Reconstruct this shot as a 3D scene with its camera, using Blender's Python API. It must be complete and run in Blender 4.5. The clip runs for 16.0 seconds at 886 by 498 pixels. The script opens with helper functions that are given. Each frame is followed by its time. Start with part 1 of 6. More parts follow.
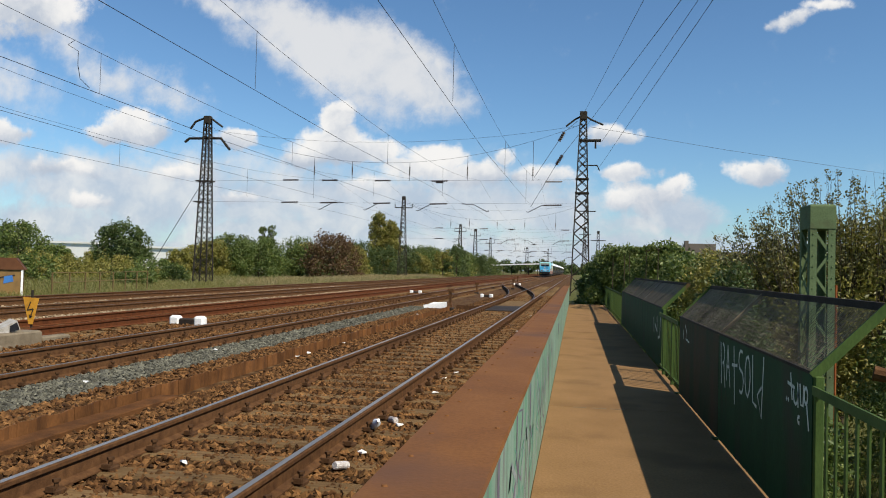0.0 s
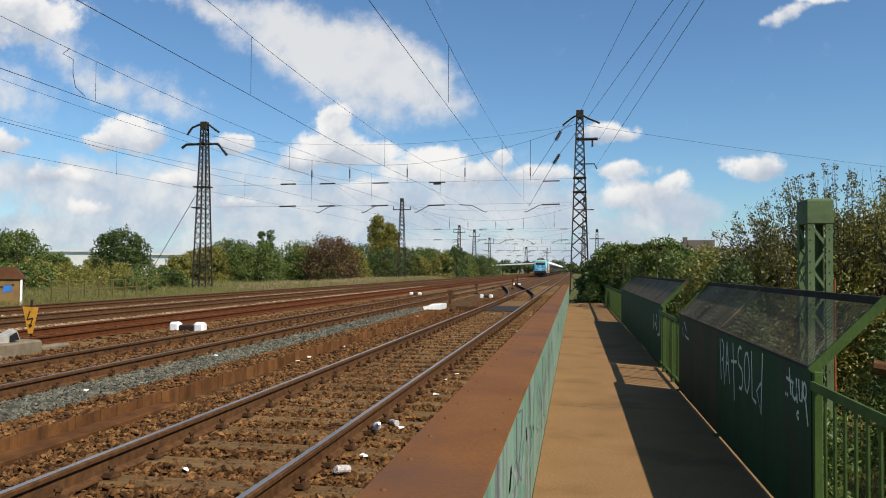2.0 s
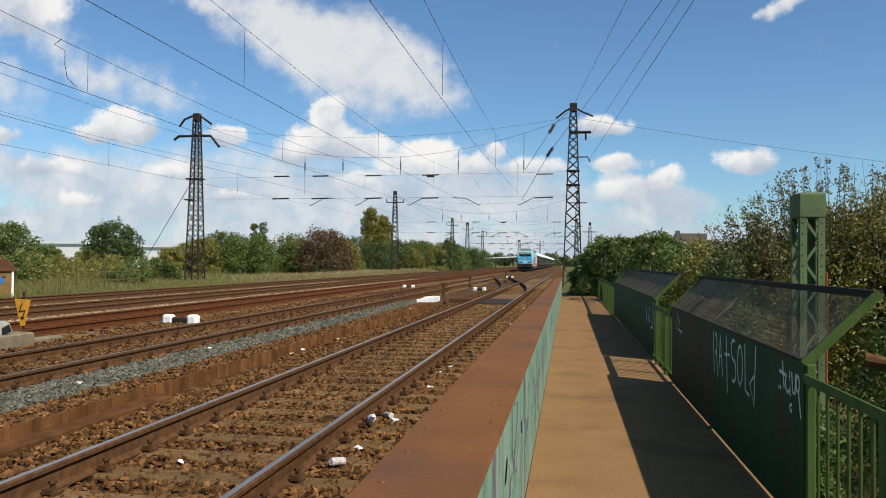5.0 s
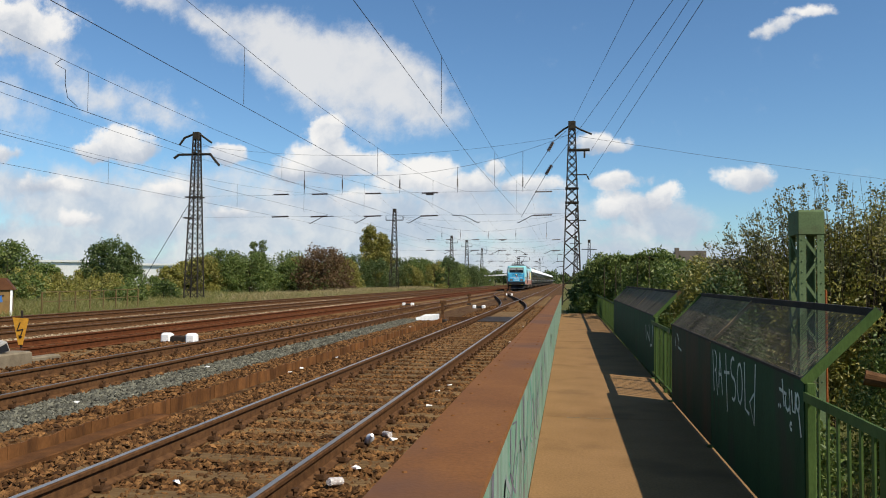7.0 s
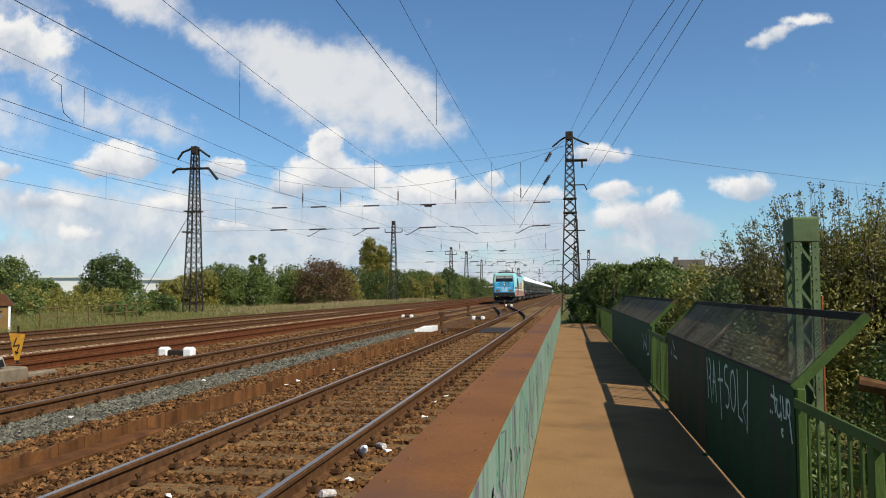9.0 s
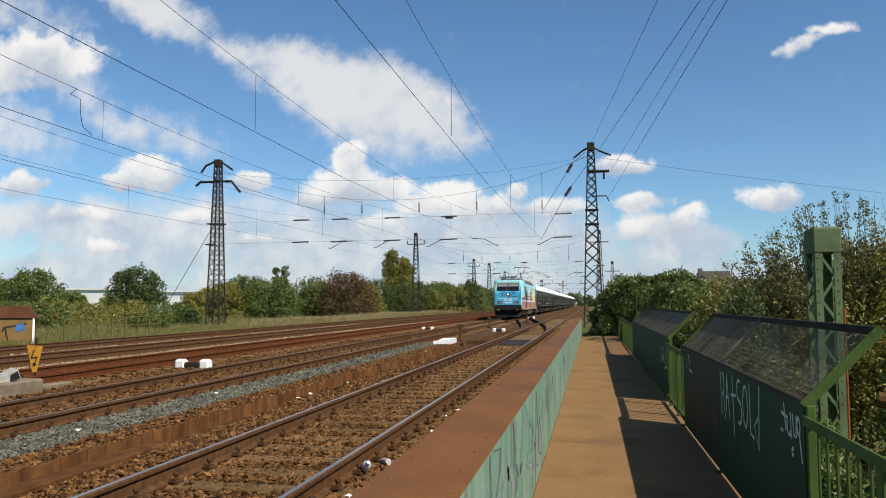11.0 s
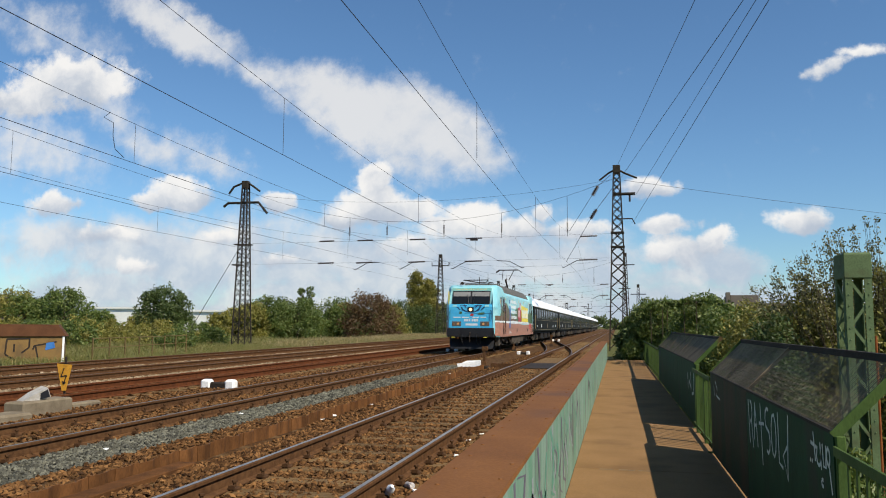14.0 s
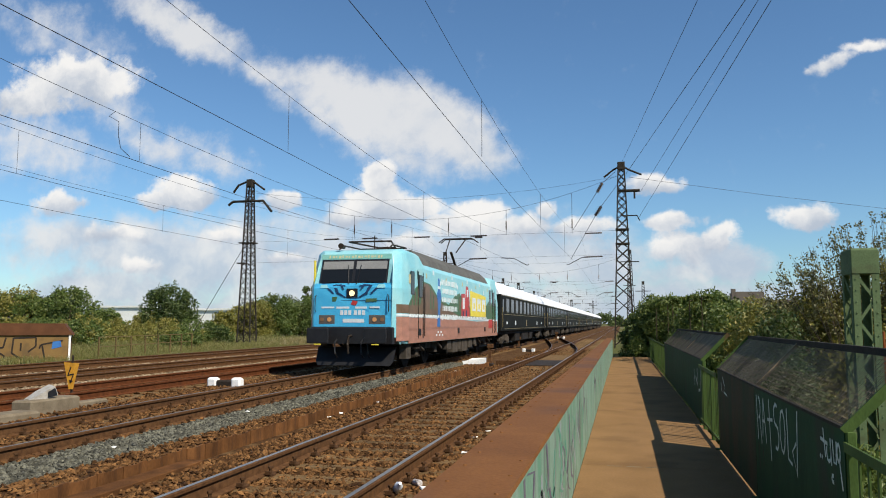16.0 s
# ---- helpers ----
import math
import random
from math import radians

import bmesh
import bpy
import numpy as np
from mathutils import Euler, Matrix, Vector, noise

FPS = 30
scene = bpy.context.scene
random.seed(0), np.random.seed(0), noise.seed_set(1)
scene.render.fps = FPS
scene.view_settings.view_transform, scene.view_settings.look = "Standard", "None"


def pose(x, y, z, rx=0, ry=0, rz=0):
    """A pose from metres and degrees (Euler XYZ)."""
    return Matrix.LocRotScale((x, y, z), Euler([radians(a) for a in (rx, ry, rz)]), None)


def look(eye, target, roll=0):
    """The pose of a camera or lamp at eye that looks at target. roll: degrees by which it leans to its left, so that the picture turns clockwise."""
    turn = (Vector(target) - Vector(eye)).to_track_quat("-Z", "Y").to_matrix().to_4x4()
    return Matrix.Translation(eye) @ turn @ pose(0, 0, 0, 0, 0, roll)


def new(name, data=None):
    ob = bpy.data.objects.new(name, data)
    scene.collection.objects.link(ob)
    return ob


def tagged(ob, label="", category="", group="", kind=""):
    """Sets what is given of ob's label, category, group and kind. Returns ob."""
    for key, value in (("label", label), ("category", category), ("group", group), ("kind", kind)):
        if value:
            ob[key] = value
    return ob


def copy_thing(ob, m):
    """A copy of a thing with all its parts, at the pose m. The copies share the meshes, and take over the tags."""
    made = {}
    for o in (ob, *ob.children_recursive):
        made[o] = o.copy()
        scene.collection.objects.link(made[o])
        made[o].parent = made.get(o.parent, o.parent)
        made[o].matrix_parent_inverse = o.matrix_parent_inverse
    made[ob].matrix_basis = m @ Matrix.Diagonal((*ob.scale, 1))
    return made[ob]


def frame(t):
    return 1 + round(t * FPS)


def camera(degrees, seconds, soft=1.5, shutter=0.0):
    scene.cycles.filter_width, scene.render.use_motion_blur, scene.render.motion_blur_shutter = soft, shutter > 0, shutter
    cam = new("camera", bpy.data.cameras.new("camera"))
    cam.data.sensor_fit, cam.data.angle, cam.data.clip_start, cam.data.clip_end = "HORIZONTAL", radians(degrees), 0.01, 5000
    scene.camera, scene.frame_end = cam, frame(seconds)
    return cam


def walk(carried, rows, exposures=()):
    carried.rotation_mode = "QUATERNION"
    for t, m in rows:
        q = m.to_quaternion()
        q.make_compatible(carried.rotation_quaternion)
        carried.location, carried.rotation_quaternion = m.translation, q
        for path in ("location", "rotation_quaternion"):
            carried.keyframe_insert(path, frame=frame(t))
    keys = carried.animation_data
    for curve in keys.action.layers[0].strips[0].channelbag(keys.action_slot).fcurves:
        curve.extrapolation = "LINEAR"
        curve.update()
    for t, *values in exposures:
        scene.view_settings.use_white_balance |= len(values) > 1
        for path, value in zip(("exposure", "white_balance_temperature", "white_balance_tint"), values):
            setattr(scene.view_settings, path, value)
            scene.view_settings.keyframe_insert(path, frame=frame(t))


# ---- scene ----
cam = camera(59.4, 16.0, soft=1.0)
PATH = [
    (0, (-0.009, -0.098, 1.65), (-0.346, 1.872, 1.7), 1.5),
    (0.5, (-0.008, -0.122, 1.656), (-0.355, 1.847, 1.709), 0.7),
    (1, (0.001, -0.109, 1.659), (-0.357, 1.857, 1.719), 0.4),
    (1.5, (0.016, -0.09, 1.658), (-0.337, 1.878, 1.726), 0.2),
    (2, (0.008, -0.103, 1.658), (-0.327, 1.868, 1.711), 0.4),
    (2.5, (-0.017, -0.12, 1.661), (-0.334, 1.855, 1.702), 0.4),
    (3, (-0.026, -0.134, 1.66), (-0.351, 1.839, 1.7), 0.1),
    (3.5, (-0.015, -0.121, 1.66), (-0.338, 1.852, 1.691), 0.7),
    (4, (-0.006, -0.103, 1.656), (-0.33, 1.87, 1.688), 0.6),
    (6.5, (-0.013, -0.125, 1.664), (-0.322, 1.851, 1.721), 0.5),
    (7, (0.0, -0.105, 1.664), (-0.316, 1.869, 1.744), 0.4),
    (7.5, (0.027, -0.093, 1.648), (-0.286, 1.881, 1.724), -0.3),
    (8, (0.046, -0.082, 1.645), (-0.245, 1.896, 1.715), -0.3),
    (8.5, (0.059, -0.069, 1.654), (-0.233, 1.907, 1.744), -0.3),
    (9, (0.072, -0.093, 1.649), (-0.243, 1.879, 1.759), -0.2),
    (9.2, (0.07, -0.102, 1.652), (-0.268, 1.866, 1.763), 0.2),
    (11.3, (0.253, 0.085, 1.652), (-0.128, 2.042, 1.807), -0.3),
    (11.5, (0.261, 0.086, 1.647), (-0.128, 2.041, 1.812), -0.4),
    (12, (0.258, 0.08, 1.651), (-0.163, 2.028, 1.826), -1.0),
    (12.5, (0.242, 0.027, 1.667), (-0.171, 1.974, 1.864), -0.7),
    (13, (0.244, 0.034, 1.664), (-0.19, 1.977, 1.854), -0.2),
    (13.5, (0.239, 0.028, 1.668), (-0.198, 1.97, 1.861), 0.1),
    (14, (0.23, 0.035, 1.673), (-0.205, 1.977, 1.869), 0.3),
    (14.5, (0.228, 0.053, 1.664), (-0.189, 2.0, 1.85), -0.1),
    (15, (0.215, 0.053, 1.667), (-0.202, 2.0, 1.852), -0.0),
    (15.5, (0.213, 0.06, 1.668), (-0.222, 2.004, 1.851), 0.1),
    (16, (0.206, 0.036, 1.668), (-0.24, 1.976, 1.858), 0.1),
]
walk(cam, [(t, look(eye, target, roll)) for t, eye, target, roll in PATH])

# ---------- sun, sky, exposure ----------
SUN_TO = Vector((0.80, -0.50, 1.0)).normalized()
sun = new("sun", bpy.data.lights.new("sun", "SUN"))
sun.data.energy, sun.data.angle, sun.data.color = 5.0, radians(0.55), (1.0, 0.92, 0.79)
sun.matrix_world = look((30, -20, 40), Vector((30, -20, 40)) - SUN_TO)

world = bpy.data.worlds.new("sky_world")
scene.world = world
world.use_nodes = True
WT = world.node_tree
WT.nodes.clear()


def wmath(op, a, b=None, c=None, clamp=False):
    n = WT.nodes.new("ShaderNodeMath")
    n.operation, n.use_clamp = op, clamp
    for i, v in enumerate((a, b, c)):
        if v is None:
            continue
        if isinstance(v, (int, float)):
            n.inputs[i].default_value = v
        else:
            WT.links.new(v, n.inputs[i])
    return n.outputs[0]


def wvec(op, a, b=None, c=None):
    n = WT.nodes.new("ShaderNodeVectorMath")
    n.operation = op
    for i, v in enumerate((a, b, c)):
        if v is None:
            continue
        if isinstance(v, tuple):
            n.inputs[i].default_value = v
        else:
            WT.links.new(v, n.inputs[i])
    return n.outputs["Value"] if op == "LENGTH" else n.outputs[0]


def wnoise(vec, scale, detail=6, rough=0.55):
    n = WT.nodes.new("ShaderNodeTexNoise")
    n.inputs["Scale"].default_value, n.inputs["Detail"].default_value = scale, detail
    n.inputs["Roughness"].default_value = rough
    WT.links.new(vec, n.inputs["Vector"])
    return n


def build_sky():
    sky = WT.nodes.new("ShaderNodeTexSky")
    sky.sky_type, sky.sun_disc = "NISHITA", False
    sky.sun_elevation = math.asin(SUN_TO.z)
    sky.sun_rotation = math.atan2(SUN_TO.x, SUN_TO.y)
    sky.air_density, sky.dust_density, sky.ozone_density = 1.0, 0.3, 2.0
    co = WT.nodes.new("ShaderNodeTexCoord")
    sep = WT.nodes.new("ShaderNodeSeparateXYZ")
    WT.links.new(co.outputs["Generated"], sep.inputs[0])
    x, y, z = sep.outputs
    # clouds ahead, on the plane one unit ahead of the origin
    ahead = wmath("MAXIMUM", y, 0.04)
    u, v = wmath("DIVIDE", x, ahead), wmath("DIVIDE", z, ahead)
    comb = WT.nodes.new("ShaderNodeCombineXYZ")
    WT.links.new(u, comb.inputs[0])
    WT.links.new(v, comb.inputs[1])
    flat = comb.outputs[0]
    warp = wnoise(flat, 9.0, 8, 0.6)
    warped = wvec("MULTIPLY_ADD", wvec("SUBTRACT", warp.outputs["Color"], (0.5, 0.5, 0.5)), (0.075, 0.055, 0.0), flat)
    wisps = wvec("MULTIPLY_ADD", wvec("SUBTRACT", wnoise(flat, 5.0, 9, 0.66).outputs["Color"], (0.5, 0.5, 0.5)), (0.20, 0.13, 0.0), flat)
    thin, thick, heights = [], [], []

    def mapped(vec, cu, cv, ru, rv, turn):
        n = WT.nodes.new("ShaderNodeMapping")
        n.vector_type = "TEXTURE"
        n.inputs["Location"].default_value = (cu, cv, 0)
        n.inputs["Rotation"].default_value = (0, 0, radians(turn))
        n.inputs["Scale"].default_value = (ru, rv, 1)
        WT.links.new(vec, n.inputs["Vector"])
        return n.outputs[0]

    def soft(cu, cv, ru, rv, turn, strength):
        """A hazy sheet of cloud."""
        thin.append(wmath("MULTIPLY", wmath("SUBTRACT", 1.2, wvec("LENGTH", mapped(wisps, cu, cv, ru, rv, turn)), clamp=True), strength))

    def puff(cu, cv, ru, rv, turn, strength):
        """A heap of cumulus; its height within the heap shades it."""
        at = mapped(warped, cu, cv, ru, rv, turn)
        d = wmath("MULTIPLY", wmath("SUBTRACT", 1.3, wvec("LENGTH", at), clamp=True), strength)
        part_y = WT.nodes.new("ShaderNodeSeparateXYZ")
        WT.links.new(at, part_y.inputs[0])
        thick.append(d)
        heights.append(wmath("MULTIPLY", part_y.outputs[1], d))

    soft(-0.304, 0.274, 0.184, 0.067, -24, 1.10)
    soft(-0.206, 0.231, 0.092, 0.050, -20, 0.96)
    soft(-0.386, 0.329, 0.133, 0.043, -20, 0.78)
    soft(-0.468, 0.357, 0.100, 0.035, -16, 0.60)
    soft(-0.653, 0.272, 0.153, 0.040, -24, 0.60)
    soft(-0.573, 0.227, 0.070, 0.028, -28, 0.60)
    soft(-0.753, 0.323, 0.109, 0.046, -19, 0.48)
    soft(-0.611, 0.103, 0.273, 0.066, 1, 1.12)
    soft(-0.236, 0.084, 0.243, 0.054, 1, 1.15)
    soft(-0.050, 0.079, 0.106, 0.044, 1, 1.05)
    soft(-0.732, 0.045, 0.258, 0.040, 1, 0.98)
    soft(-0.344, 0.049, 0.302, 0.035, 1, 0.98)
    soft(0.111, 0.082, 0.064, 0.043, -10, 1.05)
    soft(0.056, 0.056, 0.109, 0.030, 1, 0.70)
    soft(-0.808, 0.126, 0.135, 0.054, 0, 0.84)
    soft(-0.622, 0.441, 0.195, 0.043, -27, 0.84)
    soft(-0.845, 0.451, 0.178, 0.049, -22, 0.48)
    soft(-0.874, 0.266, 0.176, 0.058, -15, 0.60)
    puff(-0.319, 0.199, 0.038, 0.034, -0, 1.00)
    puff(-0.326, 0.162, 0.077, 0.033, 0, 1.00)
    puff(-0.281, 0.150, 0.071, 0.022, 0, 0.95)
    puff(-0.356, 0.152, 0.049, 0.019, 0, 0.90)
    puff(-0.185, 0.143, 0.052, 0.020, 0, 0.95)
    puff(-0.211, 0.128, 0.083, 0.022, 0, 0.80)
    puff(-0.098, 0.143, 0.022, 0.016, 0, 0.90)
    puff(-0.128, 0.121, 0.067, 0.022, 0, 0.80)
    puff(-0.048, 0.117, 0.074, 0.021, 0, 0.75)
    puff(-0.615, 0.189, 0.071, 0.030, -0, 1.00)
    puff(-0.653, 0.178, 0.048, 0.018, -0, 0.90)
    puff(-0.468, 0.169, 0.037, 0.016, -0, 0.95)
    puff(-0.544, 0.126, 0.063, 0.018, 0, 0.75)
    puff(-0.713, 0.127, 0.081, 0.020, 0, 0.70)
    puff(-0.689, 0.081, 0.056, 0.015, 1, 0.75)
    puff(0.045, 0.177, 0.039, 0.016, -0, 0.95)
    puff(0.063, 0.125, 0.050, 0.018, 0, 0.85)
    puff(0.076, 0.094, 0.062, 0.026, 1, 0.80)
    puff(0.117, 0.102, 0.028, 0.020, 1, 0.90)
    puff(0.218, 0.130, 0.048, 0.021, 0, 1.00)
    puff(0.257, 0.317, 0.038, 0.016, 22, 0.75)
    puff(0.289, 0.332, 0.046, 0.016, 9, 0.75)
    puff(-0.820, 0.178, 0.040, 0.025, -0, 0.85)
    puff(-0.451, 0.093, 0.060, 0.015, 1, 0.60)
    puff(-0.283, 0.106, 0.084, 0.019, 1, 0.60)
    puff(-0.810, 0.368, 0.137, 0.054, -4, 0.95)
    puff(-0.879, 0.342, 0.111, 0.039, -4, 0.80)
    puff(-0.821, 0.175, 0.060, 0.027, -2, 0.85)
    soft(-0.100, 0.015, 1.300, 0.055, 0, 0.95)
    soft(-0.350, 0.085, 0.420, 0.075, 0, 0.85)
    haze, heap, high = thin[0], thick[0], heights[0]
    total = thick[0]
    for b in thin[1:]:
        haze = wmath("MAXIMUM", haze, b)
    for b, h in zip(thick[1:], heights[1:]):
        heap, total, high = wmath("MAXIMUM", heap, b), wmath("ADD", total, b), wmath("ADD", high, h)
    lift = wmath("DIVIDE", high, wmath("ADD", total, 0.02))
    # clouds all round, on a flat layer overhead
    layer = wmath("ADD", wmath("MAXIMUM", z, 0.0), 0.12)
    comb2 = WT.nodes.new("ShaderNodeCombineXYZ")
    WT.links.new(wmath("DIVIDE", x, layer), comb2.inputs[0])
    WT.links.new(wmath("DIVIDE", y, layer), comb2.inputs[1])
    over = wnoise(comb2.outputs[0], 0.9, 7, 0.55).outputs["Fac"]
    back = wmath("MULTIPLY", wmath("SUBTRACT", 0.15, y, clamp=True), 6.0, clamp=True)
    rear = wmath("MULTIPLY", wmath("SUBTRACT", over, 0.53), back)
    forward = wmath("GREATER_THAN", y, 0.05)
    fine = wnoise(flat, 24.0, 9, 0.62).outputs["Fac"]
    billow = wnoise(flat, 27.0, 9, 0.62).outputs["Fac"]

    def ramped(value, lo, hi, top):
        n = WT.nodes.new("ShaderNodeMapRange")
        n.interpolation_type = "SMOOTHSTEP"
        n.inputs["From Min"].default_value, n.inputs["From Max"].default_value, n.inputs["To Max"].default_value = lo, hi, top
        WT.links.new(value, n.inputs["Value"])
        return n.outputs[0]

    veil = wmath("ADD", wmath("MULTIPLY", haze, 1.25), wmath("MULTIPLY", wmath("SUBTRACT", fine, 0.5), 1.15))
    veil = wmath("ADD", wmath("MULTIPLY", veil, forward), wmath("MULTIPLY", rear, 3.0))
    veil = ramped(veil, 0.10, 1.05, 0.90)
    mass = wmath("ADD", heap, wmath("MULTIPLY", wmath("SUBTRACT", billow, 0.5), 1.15))
    mass = wmath("MULTIPLY", ramped(mass, 0.32, 0.72, 0.97), forward)

    def tint(fac, one, two):
        n = WT.nodes.new("ShaderNodeMix")
        n.data_type = "RGBA"
        for sock, val in ((n.inputs["Factor"], fac), (n.inputs["A"], one), (n.inputs["B"], two)):
            if isinstance(val, tuple):
                sock.default_value = (*val, 1)
            else:
                WT.links.new(val, sock)
        return n.outputs["Result"]

    # bright tops, bluish grey bases
    patches = wnoise(warped, 12.0, 6, 0.6).outputs["Fac"]
    sunny = wmath("ADD", wmath("MULTIPLY", lift, 0.75), wmath("MULTIPLY", wmath("SUBTRACT", patches, 0.42), 2.2))
    heap_colour = tint(ramped(sunny, -0.45, 0.60, 1.0), (5.6, 6.3, 7.4), (10.8, 10.6, 10.3))
    veil_colour = tint(ramped(wmath("ADD", patches, wmath("MULTIPLY", v, 0.9)), 0.42, 0.80, 1.0), (5.6, 6.5, 7.8), (9.2, 9.2, 9.2))
    blue = WT.nodes.new("ShaderNodeMix")
    blue.data_type, blue.blend_type = "RGBA", "MULTIPLY"
    blue.inputs["Factor"].default_value = 1.0
    blue.inputs["B"].default_value = (0.89, 1.19, 1.40, 1)
    WT.links.new(sky.outputs[0], blue.inputs["A"])
    final = tint(mass, tint(veil, blue.outputs["Result"], veil_colour), heap_colour)
    bg = WT.nodes.new("ShaderNodeBackground")
    bg.inputs["Strength"].default_value = 0.068
    WT.links.new(final, bg.inputs["Color"])
    out = WT.nodes.new("ShaderNodeOutputWorld")
    WT.links.new(bg.outputs[0], out.inputs[0])


build_sky()
scene.view_settings.exposure = 0.35


# ---------- materials ----------
def material(name, a, b=None, scale=6.0, rough=0.8, metal=0.0, bump=0.15, fine=40.0, streak=None, c=None, cscale=1.2, camount=0.5, island=0.0, random_obj=0.0):
    """Two-scale noise between colours a and b, a stain colour c, fine bump; streak stretches the noise along an axis."""
    m = bpy.data.materials.new(name)
    m.use_nodes = True
    t = m.node_tree
    bsdf = t.nodes["Principled BSDF"]
    bsdf.inputs["Roughness"].default_value, bsdf.inputs["Metallic"].default_value = rough, metal
    bsdf.inputs["Specular IOR Level"].default_value = 0.12 if rough >= 0.7 else 0.35
    tc = t.nodes.new("ShaderNodeTexCoord")
    src = tc.outputs["Object"]
    if streak:
        mp = t.nodes.new("ShaderNodeMapping")
        mp.inputs["Scale"].default_value = streak
        t.links.new(src, mp.inputs[0])
        src = mp.outputs[0]
    b = b or tuple(v * 0.7 for v in a)

    def noise_tex(s, d=6):
        n = t.nodes.new("ShaderNodeTexNoise")
        n.inputs["Scale"].default_value, n.inputs["Detail"].default_value = s, d
        t.links.new(src, n.inputs["Vector"])
        return n.outputs["Fac"]

    def mixc(fac, one, two, kind="MIX"):
        n = t.nodes.new("ShaderNodeMix")
        n.data_type, n.blend_type = "RGBA", kind
        for sock, val in ((n.inputs["Factor"], fac), (n.inputs["A"], one), (n.inputs["B"], two)):
            if isinstance(val, tuple):
                sock.default_value = (*val, 1)
            elif isinstance(val, (int, float)):
                sock.default_value = val
            else:
                t.links.new(val, sock)
        return n.outputs["Result"]

    def ramp(fac, lo, hi):
        n = t.nodes.new("ShaderNodeMapRange")
        n.inputs["From Min"].default_value, n.inputs["From Max"].default_value = lo, hi
        t.links.new(fac, n.inputs["Value"])
        return n.outputs[0]

    col = mixc(ramp(noise_tex(scale), 0.34, 0.66), a, b)
    grain = noise_tex(fine, 4)
    col = mixc(0.35, col, mixc(ramp(grain, 0.3, 0.7), (0.55, 0.55, 0.55), (1.35, 1.35, 1.35)), "MULTIPLY")
    if c:
        f = ramp(noise_tex(cscale, 8), 0.62 - 0.25 * camount, 0.72 - 0.15 * camount)
        col = mixc(f, col, c)
    if island or random_obj:
        if island:
            g = t.nodes.new("ShaderNodeNewGeometry")
            rnd = g.outputs["Random Per Island"]
        else:
            g = t.nodes.new("ShaderNodeObjectInfo")
            rnd = g.outputs["Random"]
        n = t.nodes.new("ShaderNodeMapRange")
        amt = island or random_obj
        n.inputs["To Min"].default_value, n.inputs["To Max"].default_value = 1 - amt, 1 + amt
        t.links.new(rnd, n.inputs["Value"])
        hsv = t.nodes.new("ShaderNodeHueSaturation")
        t.links.new(n.outputs[0], hsv.inputs["Value"])
        t.links.new(col, hsv.inputs["Color"])
        col = hsv.outputs[0]
    t.links.new(col, bsdf.inputs["Base Color"])
    if bump:
        bp = t.nodes.new("ShaderNodeBump")
        bp.inputs["Strength"].default_value, bp.inputs["Distance"].default_value = bump, 0.02
        t.links.new(grain, bp.inputs["Height"])
        t.links.new(bp.outputs[0], bsdf.inputs["Normal"])
    return m


def leaf_material(name, a, b, c):
    """Leaf colours that vary from leaf to leaf, partly see-through to light."""
    m = bpy.data.materials.new(name)
    m.use_nodes = True
    t = m.node_tree
    bsdf = t.nodes["Principled BSDF"]
    bsdf.inputs["Roughness"].default_value = 0.55
    g = t.nodes.new("ShaderNodeNewGeometry")
    r = t.nodes.new("ShaderNodeValToRGB")
    r.color_ramp.elements[0].color, r.color_ramp.elements[1].color = (*a, 1), (*c, 1)
    mid = r.color_ramp.elements.new(0.55)
    mid.color = (*b, 1)
    t.links.new(g.outputs["Random Per Island"], r.inputs[0])
    tr = t.nodes.new("ShaderNodeBsdfTranslucent")
    mx = t.nodes.new("ShaderNodeMixShader")
    mx.inputs[0].default_value = 0.38
    t.links.new(r.outputs[0], bsdf.inputs["Base Color"])
    t.links.new(r.outputs[0], tr.inputs["Color"])
    t.links.new(bsdf.outputs[0], mx.inputs[1])
    t.links.new(tr.outputs[0], mx.inputs[2])
    t.links.new(mx.outputs[0], t.nodes["Material Output"].inputs[0])
    return m


def glow(name, colour, strength):
    m = bpy.data.materials.new(name)
    m.use_nodes = True
    bsdf = m.node_tree.nodes["Principled BSDF"]
    bsdf.inputs["Base Color"].default_value = (*colour, 1)
    bsdf.inputs["Emission Color"].default_value = (*colour, 1)
    bsdf.inputs["Emission Strength"].default_value = strength
    return m


def glassy(name, colour, rough=0.05):
    m = bpy.data.materials.new(name)
    m.use_nodes = True
    bsdf = m.node_tree.nodes["Principled BSDF"]
    bsdf.inputs["Base Color"].default_value = (*colour, 1)
    bsdf.inputs["Roughness"].default_value, bsdf.inputs["Specular IOR Level"].default_value = rough, 0.25
    return m


BALLAST = material("rusty_ballast", (0.1064, 0.05016, 0.01672), (0.0266, 0.01216, 0.00456), 26, 0.95, bump=0.9, fine=60, c=(0.1292, 0.076, 0.03268), cscale=3.0)
STONES = material("ballast_stones", (0.152, 0.076, 0.02736), (0.057, 0.02508, 0.00912), 9, 0.9, bump=0.3, fine=70, island=0.7)
GREYBED = material("grey_ballast", (0.114, 0.114, 0.0988), (0.0532, 0.0532, 0.04712), 26, 0.95, bump=0.9, fine=60)
GREYSTONES = material("grey_stones", (0.132, 0.126, 0.092), (0.0532, 0.05168, 0.04256), 9, 0.9, bump=0.3, fine=70, island=0.6)
